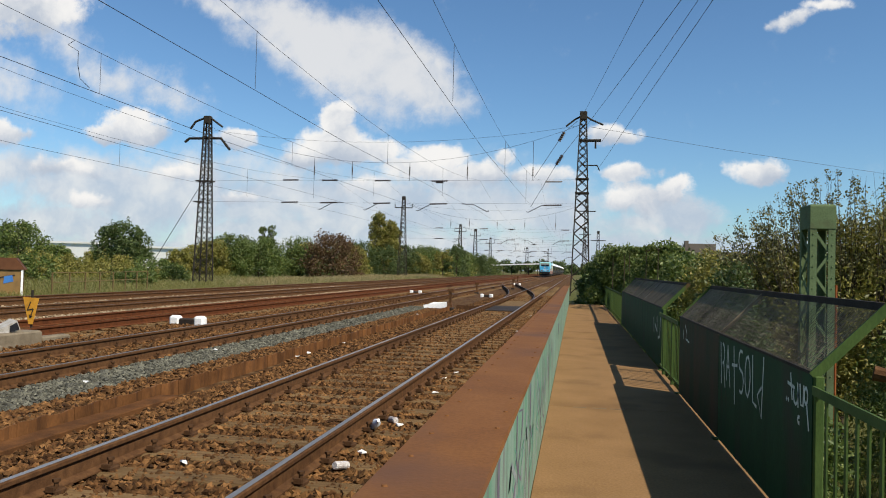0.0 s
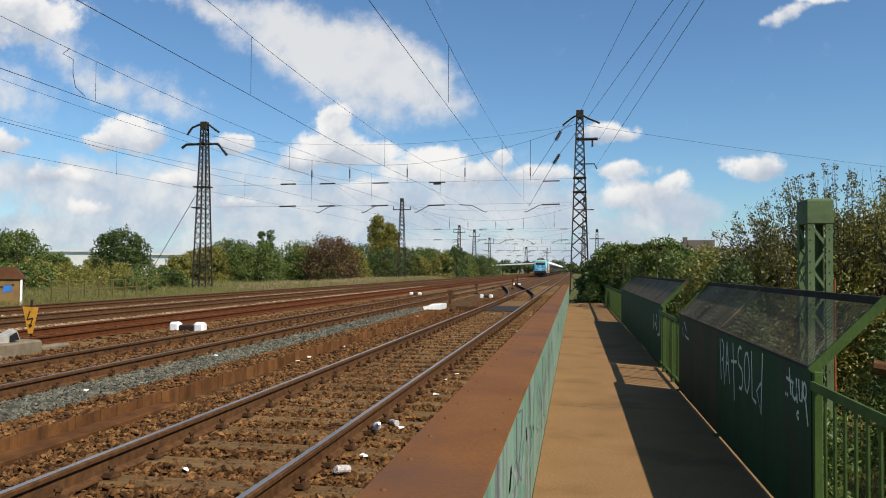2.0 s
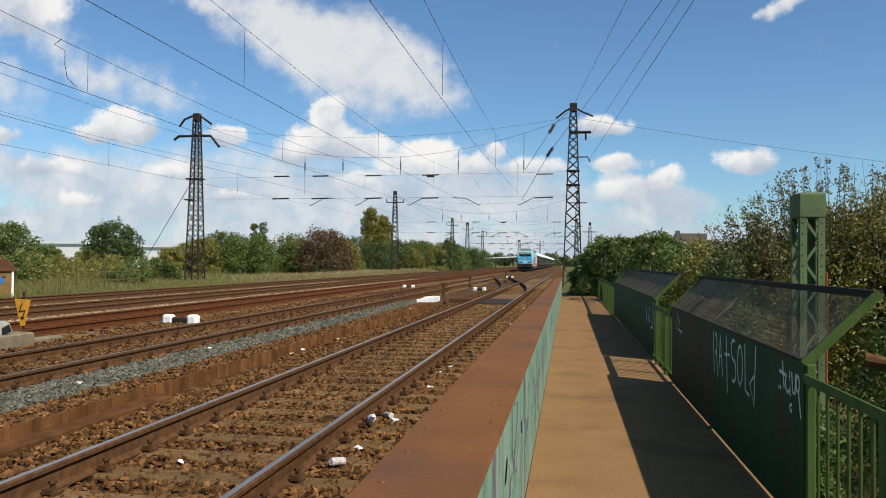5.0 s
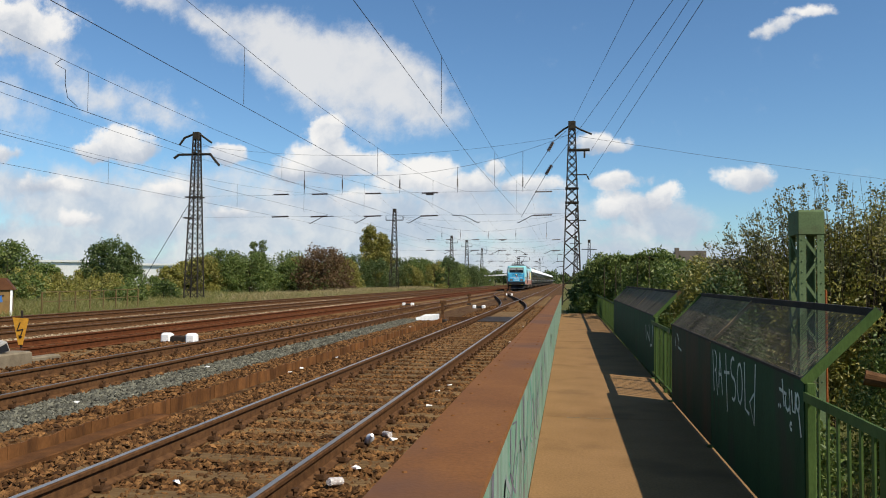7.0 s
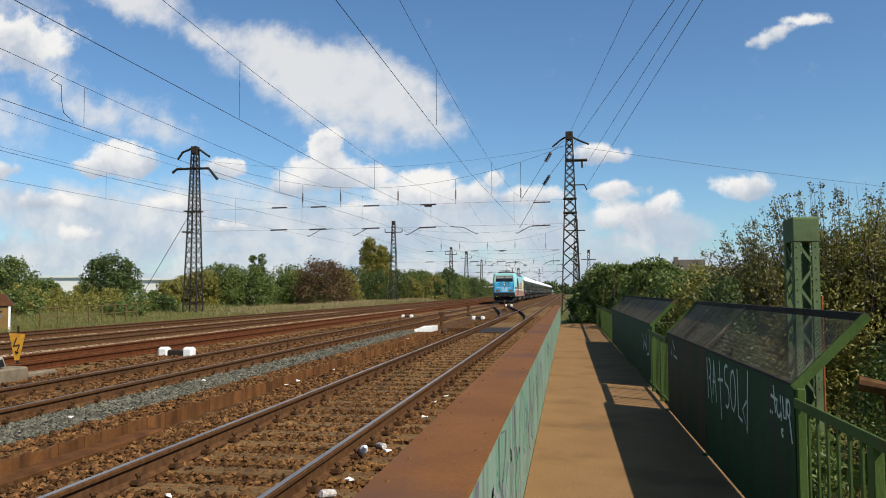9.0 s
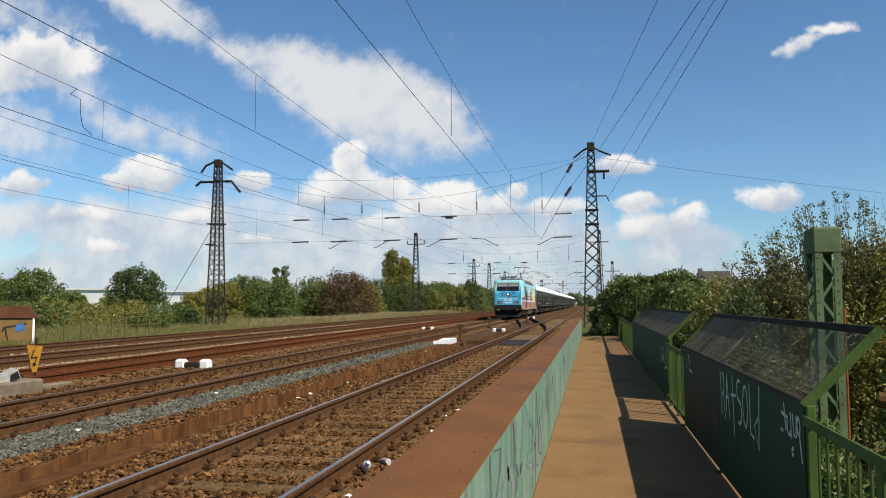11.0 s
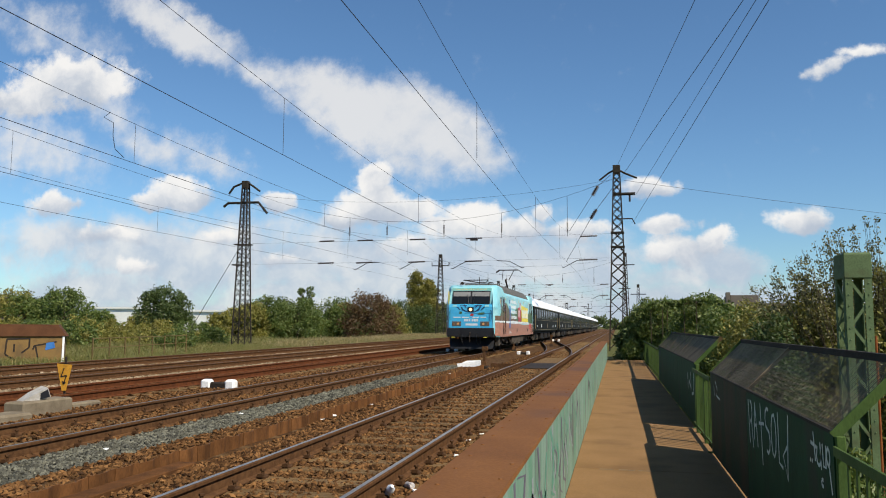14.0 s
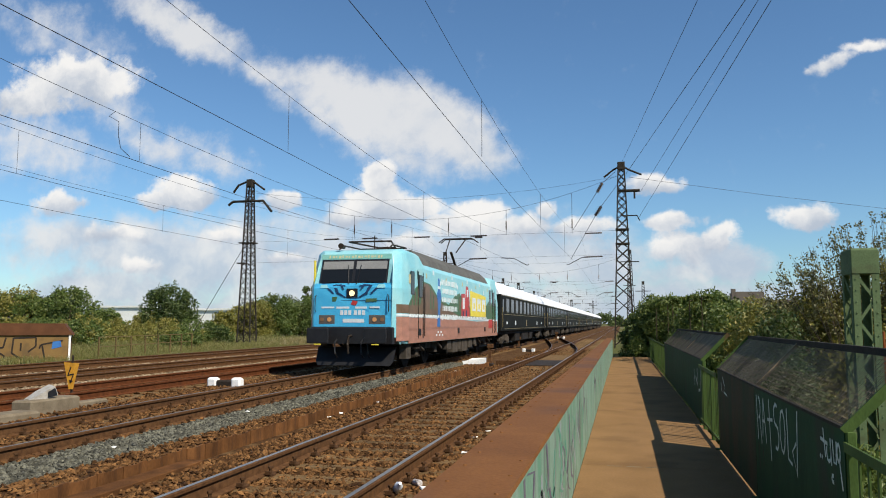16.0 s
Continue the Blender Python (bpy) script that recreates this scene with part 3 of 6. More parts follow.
# ---------- footbridge ----------
def footbridge():
    deck = tagged(new("walkway"), "tan concrete footway along the bridge", "walkway", kind="structure")
    seams = [-6.0, -2.4, 3.6, 9.6, 15.6, 21.6, 27.6, 33.6, 40.2]
    for a, b in zip(seams, seams[1:]):
        part("slab", Build().chamfered(-0.299, 1.478, a + 0.004, b - 0.004, -0.12, 0, 0.006), FLOORM, deck)
    for a, b in ((0.0, 0.16), (0.22, 0.40), (0.44, 0.62)):
        part("seam_mark", Build().box(a, b, 9.562, 9.578, -0.002, 0.004), CONCRETE, deck, "pale worn line at a slab seam")
    part("edge_beam", Build().box(1.40, 1.475, -6, 40.2, -0.35, -0.125), GREEN, deck, "green steel edge beam")
    part("abutment", Build().box(-0.75, 1.75, 40.2, 41.0, -2.0, -0.03), CONCRETE, deck, "concrete end of the bridge")
    girder = tagged(new("girder_parapet"), "bridge girder with rust-brown top plate and graffitied pale green side", "parapet", kind="structure")
    part("web_plate", Build().box(-0.316, -0.300, -6, 41.3, -0.5, 0.89), WEB, girder, "pale green painted plate with faded spray streaks")
    part("top_flange", Build().loft([[(xo, yy, 0.887), (-0.300, yy, 0.887), (-0.294, yy, 0.893), (-0.300, yy, 0.915), (xo + 0.006, yy, 0.915), (xo, yy, 0.909)] for yy, xo in ((-6, -0.70), (6, -0.70), (12, -0.675), (20, -0.64), (41.4, -0.59))]), FLANGE, girder, "rust-brown painted top plate")
    part("outer_web", Build().box(-0.585, -0.570, -6, 41.3, -0.3, 0.885), FLANGE, girder)
    bolt = Build().tube((0, 0, 0), (0, 0, 0.007), 0.013, 8, 0.009).mesh("bolt", FLANGE)
    y = 1.6
    while y < 30:
        part("bolt", bolt, None, girder, at=pose(-0.625 + 0.002 * max(0, y - 5), y, 0.914))
        if int(y * 10) % 2:
            part("bolt", bolt, None, girder, at=pose(-0.35, y + 0.2, 0.914))
        y += 0.43
    # spray strokes on the walkway side of the girder
    rng = random.Random(5)
    for i in range(46):
        m = (SPRAYV, SPRAYT, SPRAYW)[i % 3]
        y0 = rng.uniform(2.2, 9.5) if i < 34 else rng.uniform(9.5, 20)
        pts, z = [], rng.uniform(0.1, 0.5)
        for k in range(5):
            pts.append((-0.2988, y0 + 0.25 * math.sin(k * rng.uniform(0.4, 1.4) + i), z + k * rng.uniform(0.05, 0.13)))
        w = rng.uniform(0.02, 0.07)
        b = Build()
        b.v = [(p[0] + 0.0004 * i / 46, p[1] + s * w, min(p[2], 0.87)) for p in pts for s in (-1, 1)]
        b.f = [(2 * k, 2 * k + 1, 2 * k + 3, 2 * k + 2) for k in range(4)]
        part("spray_stroke", b, m, girder)


footbridge()


def graffito(strokes, mat, parent, name="spray_stroke", w=0.012, x=1.437, to=lambda y, z: (y, z + 0.09)):
    """Spray strokes on the walkway face of a panel: lists of (y, z)."""
    for s in strokes:
        s = [to(y, z) for y, z in s]
        b = Build()
        b.v = []
        for i, (y, z) in enumerate(s):
            d = Vector(s[min(i + 1, len(s) - 1)]) - Vector(s[max(i - 1, 0)])
            n = Vector((-d.y, d.x)).normalized() * w
            b.v += [(x, y + n.x, z + n.y), (x, y - n.x, z - n.y)]
        b.f = [(2 * i, 2 * i + 1, 2 * i + 3, 2 * i + 2) for i in range(len(s) - 1)]
        part(name, b, mat, parent, "pale sprayed stroke")


def guard_panel(y0, y1, joints, label, dense, x=1.44):
    """Sheet-steel guard with a slanting mesh hood above it."""
    g = thing("guard_panel", label, "guard panel", "guards along the footbridge")
    edges = [y0, *joints, y1]
    low, high = Vector((x + 0.005, 0, 1.065)), Vector((x + 0.425, 0, 1.485))
    along = Vector((0, 1, 0))
    for i, (a, b) in enumerate(zip(edges, edges[1:])):
        part("sheet", Build().box(x, x + 0.006, a + 0.006, b - 0.006, 0.016, 1.055), PANELB if (i == len(joints) and len(joints) == 1) else PANELG, g)
        # expanded metal: slanting strips over cross wires
        m = Build()
        step = dense[i]
        n = int((b - a) / step)
        wid = step * (0.52 if step > 0.02 else 0.98)
        for k in range(n):
            ya = a + (k + 0.5) * step
            o, q = Vector((-0.70, 0, 0.70)) * 0.0015 * (k % 3), Vector((0, wid / 2, 0))
            lo, up = low + along * ya, high + along * (ya + 0.03)
            m.add([lo - q + o, lo + q + o, up + q + o, up - q + o], [(0, 1, 2, 3)])
        for k in range(14):
            c = low.lerp(high, (k + 0.5) / 14)
            m.beam(c + along * a, c + along * b, 0.005, 0.003)
        tagged(part("mesh_infill", m, MESHM, g, "sooty expanded-metal mesh"), kind="stuff")
    for y in edges:
        outer = y in (y0, y1)
        part("hood_bar", Build().beam(low + along * y - Vector((0.005, 0, 0.02)), high + along * y + Vector((0.012, 0, 0.012)), 0.014 if outer else 0.03, 0.06 if outer else 0.03, (0, 0, 1)), GREEN if outer else MESHM, g)
    part("hood_rim", Build().beam(high + along * y0, high + along * y1, 0.05, 0.05), RIMM, g, "dark rim of the hood")
    part("sheet_rim", Build().beam(low + along * y0, low + along * y1, 0.022, 0.02), RIMM, g)
    for y in edges:
        part("post", Build().chamfered(x + 0.008, x + 0.062, y - 0.025, y + 0.025, -0.3, 1.05, 0.006), GREEN, g)
        part("foot_plate", Build().chamfered(x - 0.05, x + 0.03, y - 0.05, y + 0.05, 0.001, 0.014, 0.004), GREEN, g)
    return g


RIMM = material("sooty_rim", (0.0342, 0.02888, 0.0228), (0.02128, 0.01824, 0.0152), 5, 0.85, bump=0.2)
near_guard = guard_panel(5.0, 11.15, [8.15], "dark green sheet guard with mesh hood and pale spray tags", (0.024, 0.017))
far_guard = guard_panel(13.75, 25.6, [17.7, 21.65], "dark green sheet guard with sooty hood, farther along", (0.017, 0.017, 0.017), 1.485)


def arc(cy, cz, ry, rz, a0, a1, n=7):
    return [(cy - ry * math.cos(radians(a0 + (a1 - a0) * i / (n - 1))), cz + rz * math.sin(radians(a0 + (a1 - a0) * i / (n - 1)))) for i in range(n)]


# larger y is farther along, so the letters run towards smaller y
graffito([[(5.50, 0.90), (5.44, 0.66)], [(5.60, 0.80), (5.36, 0.78)], arc(5.33, 0.72, 0.07, 0.08, 150, 390), [(5.27, 0.84), (5.25, 0.62)], [(5.20, 0.84), (5.17, 0.66), (5.10, 0.66), (5.08, 0.84)], arc(5.02, 0.76, 0.05, 0.07, 0, 360, 9),
          [(5.00, 0.70), (4.93, 0.48)], [(5.55, 0.66), (5.57, 0.63)], [(5.61, 0.66), (5.63, 0.63)], arc(5.22, 0.52, 0.04, 0.03, 60, 300, 5)], CHALK, near_guard, w=0.012, to=lambda y, z: (5.06 + (y - 4.93) * 0.74, z * 0.74 + 0.345))
graffito([[(8.02, 0.90), (7.96, 0.50)], arc(7.92, 0.80, 0.10, 0.10, 90, -90, 6), [(7.86, 0.72), (7.78, 0.48)], [(7.66, 0.90), (7.72, 0.56)], [(7.66, 0.90), (7.54, 0.52)], [(7.72, 0.70), (7.58, 0.70)], [(7.38, 0.92), (7.32, 0.40)], [(7.46, 0.74), (7.22, 0.76)],
          arc(7.06, 0.82, 0.10, 0.09, 60, 270, 6), arc(7.06, 0.64, 0.10, 0.10, 90, -120, 6), arc(6.80, 0.72, 0.10, 0.17, 0, 360, 10), [(6.62, 0.92), (6.60, 0.54), (6.46, 0.52)], [(6.24, 0.94), (6.30, 0.46), (6.44, 0.62), (6.30, 0.70)]], CHALK, near_guard, w=0.014)
graffito([[(7.95, 0.46), (7.90, 0.22)], [(7.74, 0.46), (7.70, 0.30)]], PANELB, near_guard, w=0.012)
graffito([[(10.6, 0.90), (10.4, 0.80), (10.5, 0.72), (10.2, 0.70)], [(10.75, 0.82), (10.7, 0.70)]], CHALK, near_guard)
graffito([[(14.0, 0.8), (14.1, 0.45), (14.4, 0.42)], [(14.6, 0.78), (14.5, 0.5), (14.9, 0.62)], [(15.2, 0.75), (15.1, 0.46)]], CHALK, far_guard, w=0.025, x=1.482)


def railing(y0, y1, label, x=1.46):
    r = thing("railing", label, "railing", "railings of the footbridge")
    part("top_rail", Build().loft([[(x - 0.035, y, 0.94), (x + 0.035, y, 0.94), (x + 0.035, y, 0.95), (x - 0.02, y, 0.995), (x - 0.035, y, 0.995)] for y in (y0, y1)]), GREEN, r)
    part("bottom_rail", Build().box(x - 0.02, x + 0.02, y0, y1, 0.09, 0.12), GREEN, r)
    bar = Build().box(-0.005, 0.005, -0.017, 0.017, 0.12, 0.94).mesh("baluster", GREEN)
    post = Build().chamfered(-0.025, 0.025, -0.04, 0.04, -0.3, 0.94, 0.006).mesh("post", GREEN)
    n = int((y1 - y0) / 0.165)
    for k in range(1, n):
        y = y0 + (y1 - y0) * k / n
        part("post" if k % 7 == 5 else "baluster", post if k % 7 == 5 else bar, None, r, at=pose(x, y, 0))
    return r


railing(0.6, 4.96, "green steel railing with upright flat bars beside the mesh guard")
railing(11.2, 13.7, "short green railing between two sheet guards")
railing(25.65, 40.1, "green railing towards the end of the footbridge", 1.51)


def lattice_post():
    """The green lattice column outside the railing, deeper than wide."""
    p = thing("lattice_column", "green riveted lattice column with a capped head", "steel column", at=pose(3.89, 13.48, 0))
    hx, hy = 0.19, 0.28
    for sx in (-1, 1):
        for sy in (-1, 1):
            b = Build()
            b.box(min(sx * hx, sx * (hx - 0.105)), max(sx * hx, sx * (hx - 0.105)), sy * hy - 0.007, sy * hy + 0.007, -3.9, 2.5)
            b.box(sx * hx - 0.007, sx * hx + 0.007, min(sy * (hy - 0.007), sy * (hy - 0.105)), max(sy * (hy - 0.007), sy * (hy - 0.105)), -3.9, 2.5)
            part("leg", b, COLUMNG, p)
    for face in range(4):
        turn = pose(0, 0, 0, 0, 0, 90 * face)
        wide, deep = (hx, hy) if face % 2 == 0 else (hy, hx)
        for k in range(18):
            z0, z1 = -3.9 + k * 0.35, -3.9 + (k + 1) * 0.35
            s = 1 if k % 2 else -1
            e = wide - 0.07
            part("lacing_bar", Build().beam(turn @ Vector((s * e, -deep + 0.012, z0)), turn @ Vector((-s * e, -deep + 0.012, z1)), 0.045, 0.01, turn @ Vector((0, -1, 0))), COLUMNG, p)
    part("cap", Build().loft([[(x * hx * f, y * hy * f, z) for x, y in ((-1, -1), (1, -1), (1, 1), (-1, 1))] for f, z in ((1.06, 2.44), (1.05, 2.81), (0.98, 2.84))]), COLUMNG, p, "plain green sheet cap", bevel=0.01)
    part("conduit", Build().tube((hx + 0.035, -hy + 0.05, -3.6), (hx + 0.035, -hy + 0.05, 1.55), 0.022, 8), ORANGE, p, "orange-brown pipe along the leg")
    rivet = Build().tube((0, 0, 0), (0, -0.012, 0), 0.014, 6, 0.009).mesh("rivet", COLUMNG)
    for k in range(14):
        for sx in (-1, 1):
            part("rivet", rivet, None, p, at=pose(sx * 0.145, -hy - 0.006, 2.36 - k * 0.175))


ORANGE = material("orange_brown_paint", (0.2584, 0.0798, 0.0228), (0.1824, 0.0532, 0.01672), 6, 0.7, bump=0.1)
lattice_post()

# ---------- overhead line ----------
def lattice_mast(x, y, base, top, height, label, arms=True):
    m = thing("lattice_mast", label, "lattice mast", "masts of the overhead line", at=pose(x, y, 0))
    leg = 0.09 if height > 12 else 0.08
    at = lambda z: base + (top - base) * z / height
    for sx in (-1, 1):
        for sy in (-1, 1):
            part("leg", Build().beam((sx * base, sy * base, -0.4), (sx * top, sy * top, height), leg, leg, (0, 1, 0)), STEEL, m)
    zs, z = [0.0], 0.0
    while z < height - 0.5:
        z += max(0.55, at(z) * 1.75)
        zs.append(min(z, height))
    for face in range(4):
        turn = pose(0, 0, 0, 0, 0, 90 * face)
        for k in range(len(zs) - 1):
            a, c = at(zs[k]), at(zs[k + 1])
            for s in (-1, 1):
                part("lacing_bar", Build().beam(turn @ Vector((s * a, -a, zs[k])), turn @ Vector((-s * c, -c, zs[k + 1])), 0.055, 0.02, turn @ Vector((0, -1, 0))), STEEL, m)
    part("cap", Build().chamfered(-top - 0.06, top + 0.06, -top - 0.06, top + 0.06, height - 0.55, height + 0.05, 0.03), STEEL, m)
    return m


MAST_L = lattice_mast(-30.4, 60, 0.60, 0.21, 13.75, "tall dark lattice mast with two crossarms")
MAST_R = lattice_mast(0.35, 60, 0.72, 0.22, 13.87, "tall dark lattice mast with drooping arms beside the near track")


def mast_arms(m, spec):
    for pts, r in spec:
        part("crossarm", Build().path(pts, r, 6), STEEL, m)


mast_arms(MAST_L, [([(-1.55, 0, 12.75), (-1.1, 0, 13.35), (-0.3, 0, 13.65), (0.3, 0, 13.6), (1.3, 0, 12.9)], 0.09), ([(-2.0, 0, 11.65), (-1.6, 0, 11.95), (1.2, 0, 11.95), (2.0, 0, 11.0)], 0.11)])
part("collar", Build().box(-0.75, 0.6, -0.42, 0.42, 8.32, 8.42), STEEL, MAST_L)
part("collar", Build().box(-0.85, -0.2, -0.45, 0.45, 6.6, 6.7), STEEL, MAST_L)
part("stay", Build().tube((-0.5, 0, 8.0), (-4.6, -1.5, 0.0), 0.025, 5), STEEL, MAST_L, "slanting steel stay")
mast_arms(MAST_R, [([(x, y, z + 0.2) for x, y, z in pts], r) for pts, r in [([(-1.3, 0, 12.6), (-0.6, 0, 13.15), (-0.2, 0, 13.35)], 0.075), ([(0.2, 0, 13.35), (0.6, 0, 13.1), (1.5, 0, 12.7)], 0.075), ([(-0.3, 0, 11.5), (1.35, 0, 11.5)], 0.12), ([(0.95, 0, 11.5), (0.95, 0, 10.9)], 0.08), ([(0, 0, 9.6), (1.1, 0, 9.6), (1.3, 0, 9.2)], 0.05)]])
part("collar", Build().box(-0.52, 0.52, -0.52, 0.52, 7.60, 7.70), STEEL, MAST_R)
part("collar", Build().box(-0.50, 0.50, -0.50, 0.50, 8.70, 8.78), STEEL, MAST_R)
for x, y, b, t, h, lab in ((-29.3, 130, 0.72, 0.22, 13.8, "lattice mast of the second wire span"), (1.6, 130, 0.7, 0.22, 13.6, "lattice mast of the second span beside the track"),
                           (-30.2, 203, 0.7, 0.25, 13.4, "far lattice mast with a crossarm"), (2.2, 203, 0.7, 0.22, 13.2, "far lattice mast beside the track"),
                           (-28.6, 222, 0.75, 0.3, 13.2, "far lattice mast of heavy build"), (-30, 275, 0.7, 0.25, 13.0, "distant grey lattice mast with crossarm"), (4.4, 160, 0.5, 0.2, 10.0, "slim lattice mast behind the bushes"),
                           (3, 275, 0.7, 0.25, 13.0, "distant lattice mast by the line"), (-18.5, 300, 0.7, 0.4, 10.5, "distant dark mast among the tracks"), (-11.5, 330, 0.5, 0.2, 11, "distant slim mast among the tracks")):
    mm = lattice_mast(x, y, b, t, h, lab)
    mast_arms(mm, [([(-1.5, 0, h - 1.9), (1.5, 0, h - 1.9)], 0.09)] + ([([(-1.5, 0, h - 1.9), (-1.5, 0, h - 1.3)], 0.07), ([(1.5, 0, h - 1.9), (1.5, 0, h - 1.3)], 0.07)] if x < 0 else []))

def insulator(parent, p, q, r=0.06, sheds=6):
    """A stack of sheds on a rod."""
    p, q = Vector(p), Vector(q)
    b = Build().tube(p, q, r * 0.55, 6)
    for k in range(sheds):
        c = p.lerp(q, (k + 0.5) / sheds)
        d = (q - p) / sheds * 0.3
        b.tube(c - d, c + d, r, 8, r * 0.6)
    return part("insulator", b, INSUL, parent)


def sag(x, x0, z0, x1, z1, depth):
    t = (x - x0) / (x1 - x0)
    return z0 + (z1 - z0) * t - 4 * depth * t * (1 - t)


def headspan(y, xl, xr, w):
    """Cross wires from mast to mast, with insulators over each track."""
    h = thing("headspan", "cross-span of wires with hanging insulators between two masts", "overhead wires", "wire spans over the yard")
    n = 24
    for zl, zr, dep, r in ((13.0, 13.0, 3.05, 0.011), (12.7, 12.9, 1.2, 0.009), (8.45, 8.7, 0.05, 0.007), (6.7, 6.85, 0.03, 0.007)):
        part("cross_wire", Build().path([(xl + (xr - xl) * k / n, y, sag(xl + (xr - xl) * k / n, xl, zl, xr, zr, dep)) for k in range(n + 1)], r * w, 5), WIRE, h)
    for x in (-21.03, -17.85, -13.13, -8.5, -3.4):
        zt = sag(x, xl, 13.0, xr, 13.0, 3.05)
        insulator(h, (x, y, 8.95), (x, y, min(9.65, zt)), 0.07 * w)
        part("hanger", Build().tube((x, y, min(9.65, zt) - 0.02), (x, y, zt), 0.016 * w, 4), WIRE, h)
        part("hanger", Build().tube((x, y, 8.97), (x, y, 8.55), 0.016 * w, 4), WIRE, h)
    for x in (-23.0, -19.7, -15.3, -10.7, -1.8):
        insulator(h, (x - 0.65, y, 8.52), (x + 0.65, y, 8.54), 0.078 * w, 8)
        insulator(h, (x - 0.75, y, 6.70), (x + 0.65, y, 6.74), 0.078 * w, 8)
    for x, s in ((-20.4, -1), (-16.6, -1), (-12.3, -1), (-7.0, 1), (-3.6, -1)):
        part("steady_arm", Build().path([(x - s * 1.9, y, 6.74), (x - s * 0.9, y, 6.68), (x + 0.1 * s, y, 6.15), (x + 0.25 * s, y, 6.2)], 0.03 * w, 5), WIRE, h)
    part("clamp", Build().box(-11.0, -10.4, y - 0.08, y + 0.08, 8.35, 8.55), INSUL, h)


headspan(60, -30.4, 0.35, 1.0)
headspan(130, -29.3, 1.6, 1.25)
headspan(203, -30.2, 2.2, 1.5)
headspan(275, -30, 3, 1.8)


def catenary(x, contact, low, label, r, start=-12):
    """Contact wire and messenger wire over one track, with droppers."""
    c = thing("overhead_line", label, "overhead wires", "wires over the tracks")
    supports = [start, 60, 130, 203, 275, 345]
    hi = sag(x, -30.4, 8.45, 0.4, 8.7, 0.05)
    part("contact_wire", Build().path([(x + 0.12 * (-1) ** k, y, contact + (0.35 if y > 50 else 0.0)) for k, y in enumerate([-12, 24, 60, 130, 203, 275, 345])], r, 6), WIRE, c)
    pts = []
    for a, b in zip(supports, supports[1:]):
        n = 14
        for k in range(n + (b == 345)):
            y = a + (b - a) * k / n
            pts.append((x, y, sag(y, a, hi, b, hi, hi - low)))
    part("messenger_wire", Build().path(pts, r * 0.85, 5), WIRE, c)
    for y in (17, 30, 43):
        a, b = (start, 60) if y < 60 else (60, 130)
        part("dropper", Build().tube((x, y, contact), (x, y, sag(y, a, hi, b, hi, hi - low)), 0.006, 4), WIRE, c)
    return c


catenary(-2.80, 5.40, 6.62, "contact and messenger wires over the near track", 0.0055)
catenary(-7.50, 5.75, 6.92, "contact and messenger wires over the middle track", 0.0065, -5)
line3 = catenary(-11.5, 5.70, 6.58, "contact and messenger wires over the rusty track", 0.007)
part("jumper", Build().path([(-11.5, 16.0, 6.7), (-11.75, 16.1, 6.62), (-11.55, 16.2, 6.5), (-11.62, 16.3, 6.2), (-11.62, 16.4, 5.9), (-11.5, 16.6, 5.72)], 0.008, 5), WIRE, line3)
catenary(-15.1, 5.55, 6.6, "contact and messenger wires over a yard track", 0.0065)
catenary(-19.2, 5.60, 6.7, "contact and messenger wires over the outermost track", 0.0065)


def feeders():
    f = thing("feeder_line", "four feeder wires running from the mast over the footway", "overhead wires")
    for p, q, r in (((0.35, 60, 13.75), (2.38, 35, 13.1), 0.014), ((0.70, 60, 13.0), (3.67, 34, 12.65), 0.018), ((1.75, 60, 11.6), (4.03, 31, 11.65), 0.014), ((1.5, 60, 9.5), (3.82, 26, 10.0), 0.014)):
        p, q = Vector(p), Vector(q)
        part("feeder_wire", Build().tube(p, p + (q - p) * 2.6, r * 0.75, 5), WIRE, f)
    part("cross_feeder", Build().path([(0.9, 60, 12.75), (12, 66, 11.9), (24, 73, 11.3), (48, 88, 10.4)], 0.013, 5), WIRE, f)
    insulator(f, (-1.45, 59.3, 11.55), (-1.05, 59.3, 12.25), 0.16, 5)
    insulator(f, (-1.6, 58.8, 9.7), (-1.15, 58.8, 10.4), 0.16, 5)
    part("feeder_wire", Build().path([(-0.1, 60, 13.2), (-1.1, 59.3, 12.2), (-1.5, 59.2, 11.5), (-3.2, 58, 8.6)], 0.018, 5), WIRE, f)
    part("feeder_wire", Build().path([(0.2, 60, 12.4), (-1.15, 58.8, 10.4), (-1.65, 58.8, 9.6), (-3.4, 58, 6.4)], 0.018, 5), WIRE, f)


feeders()

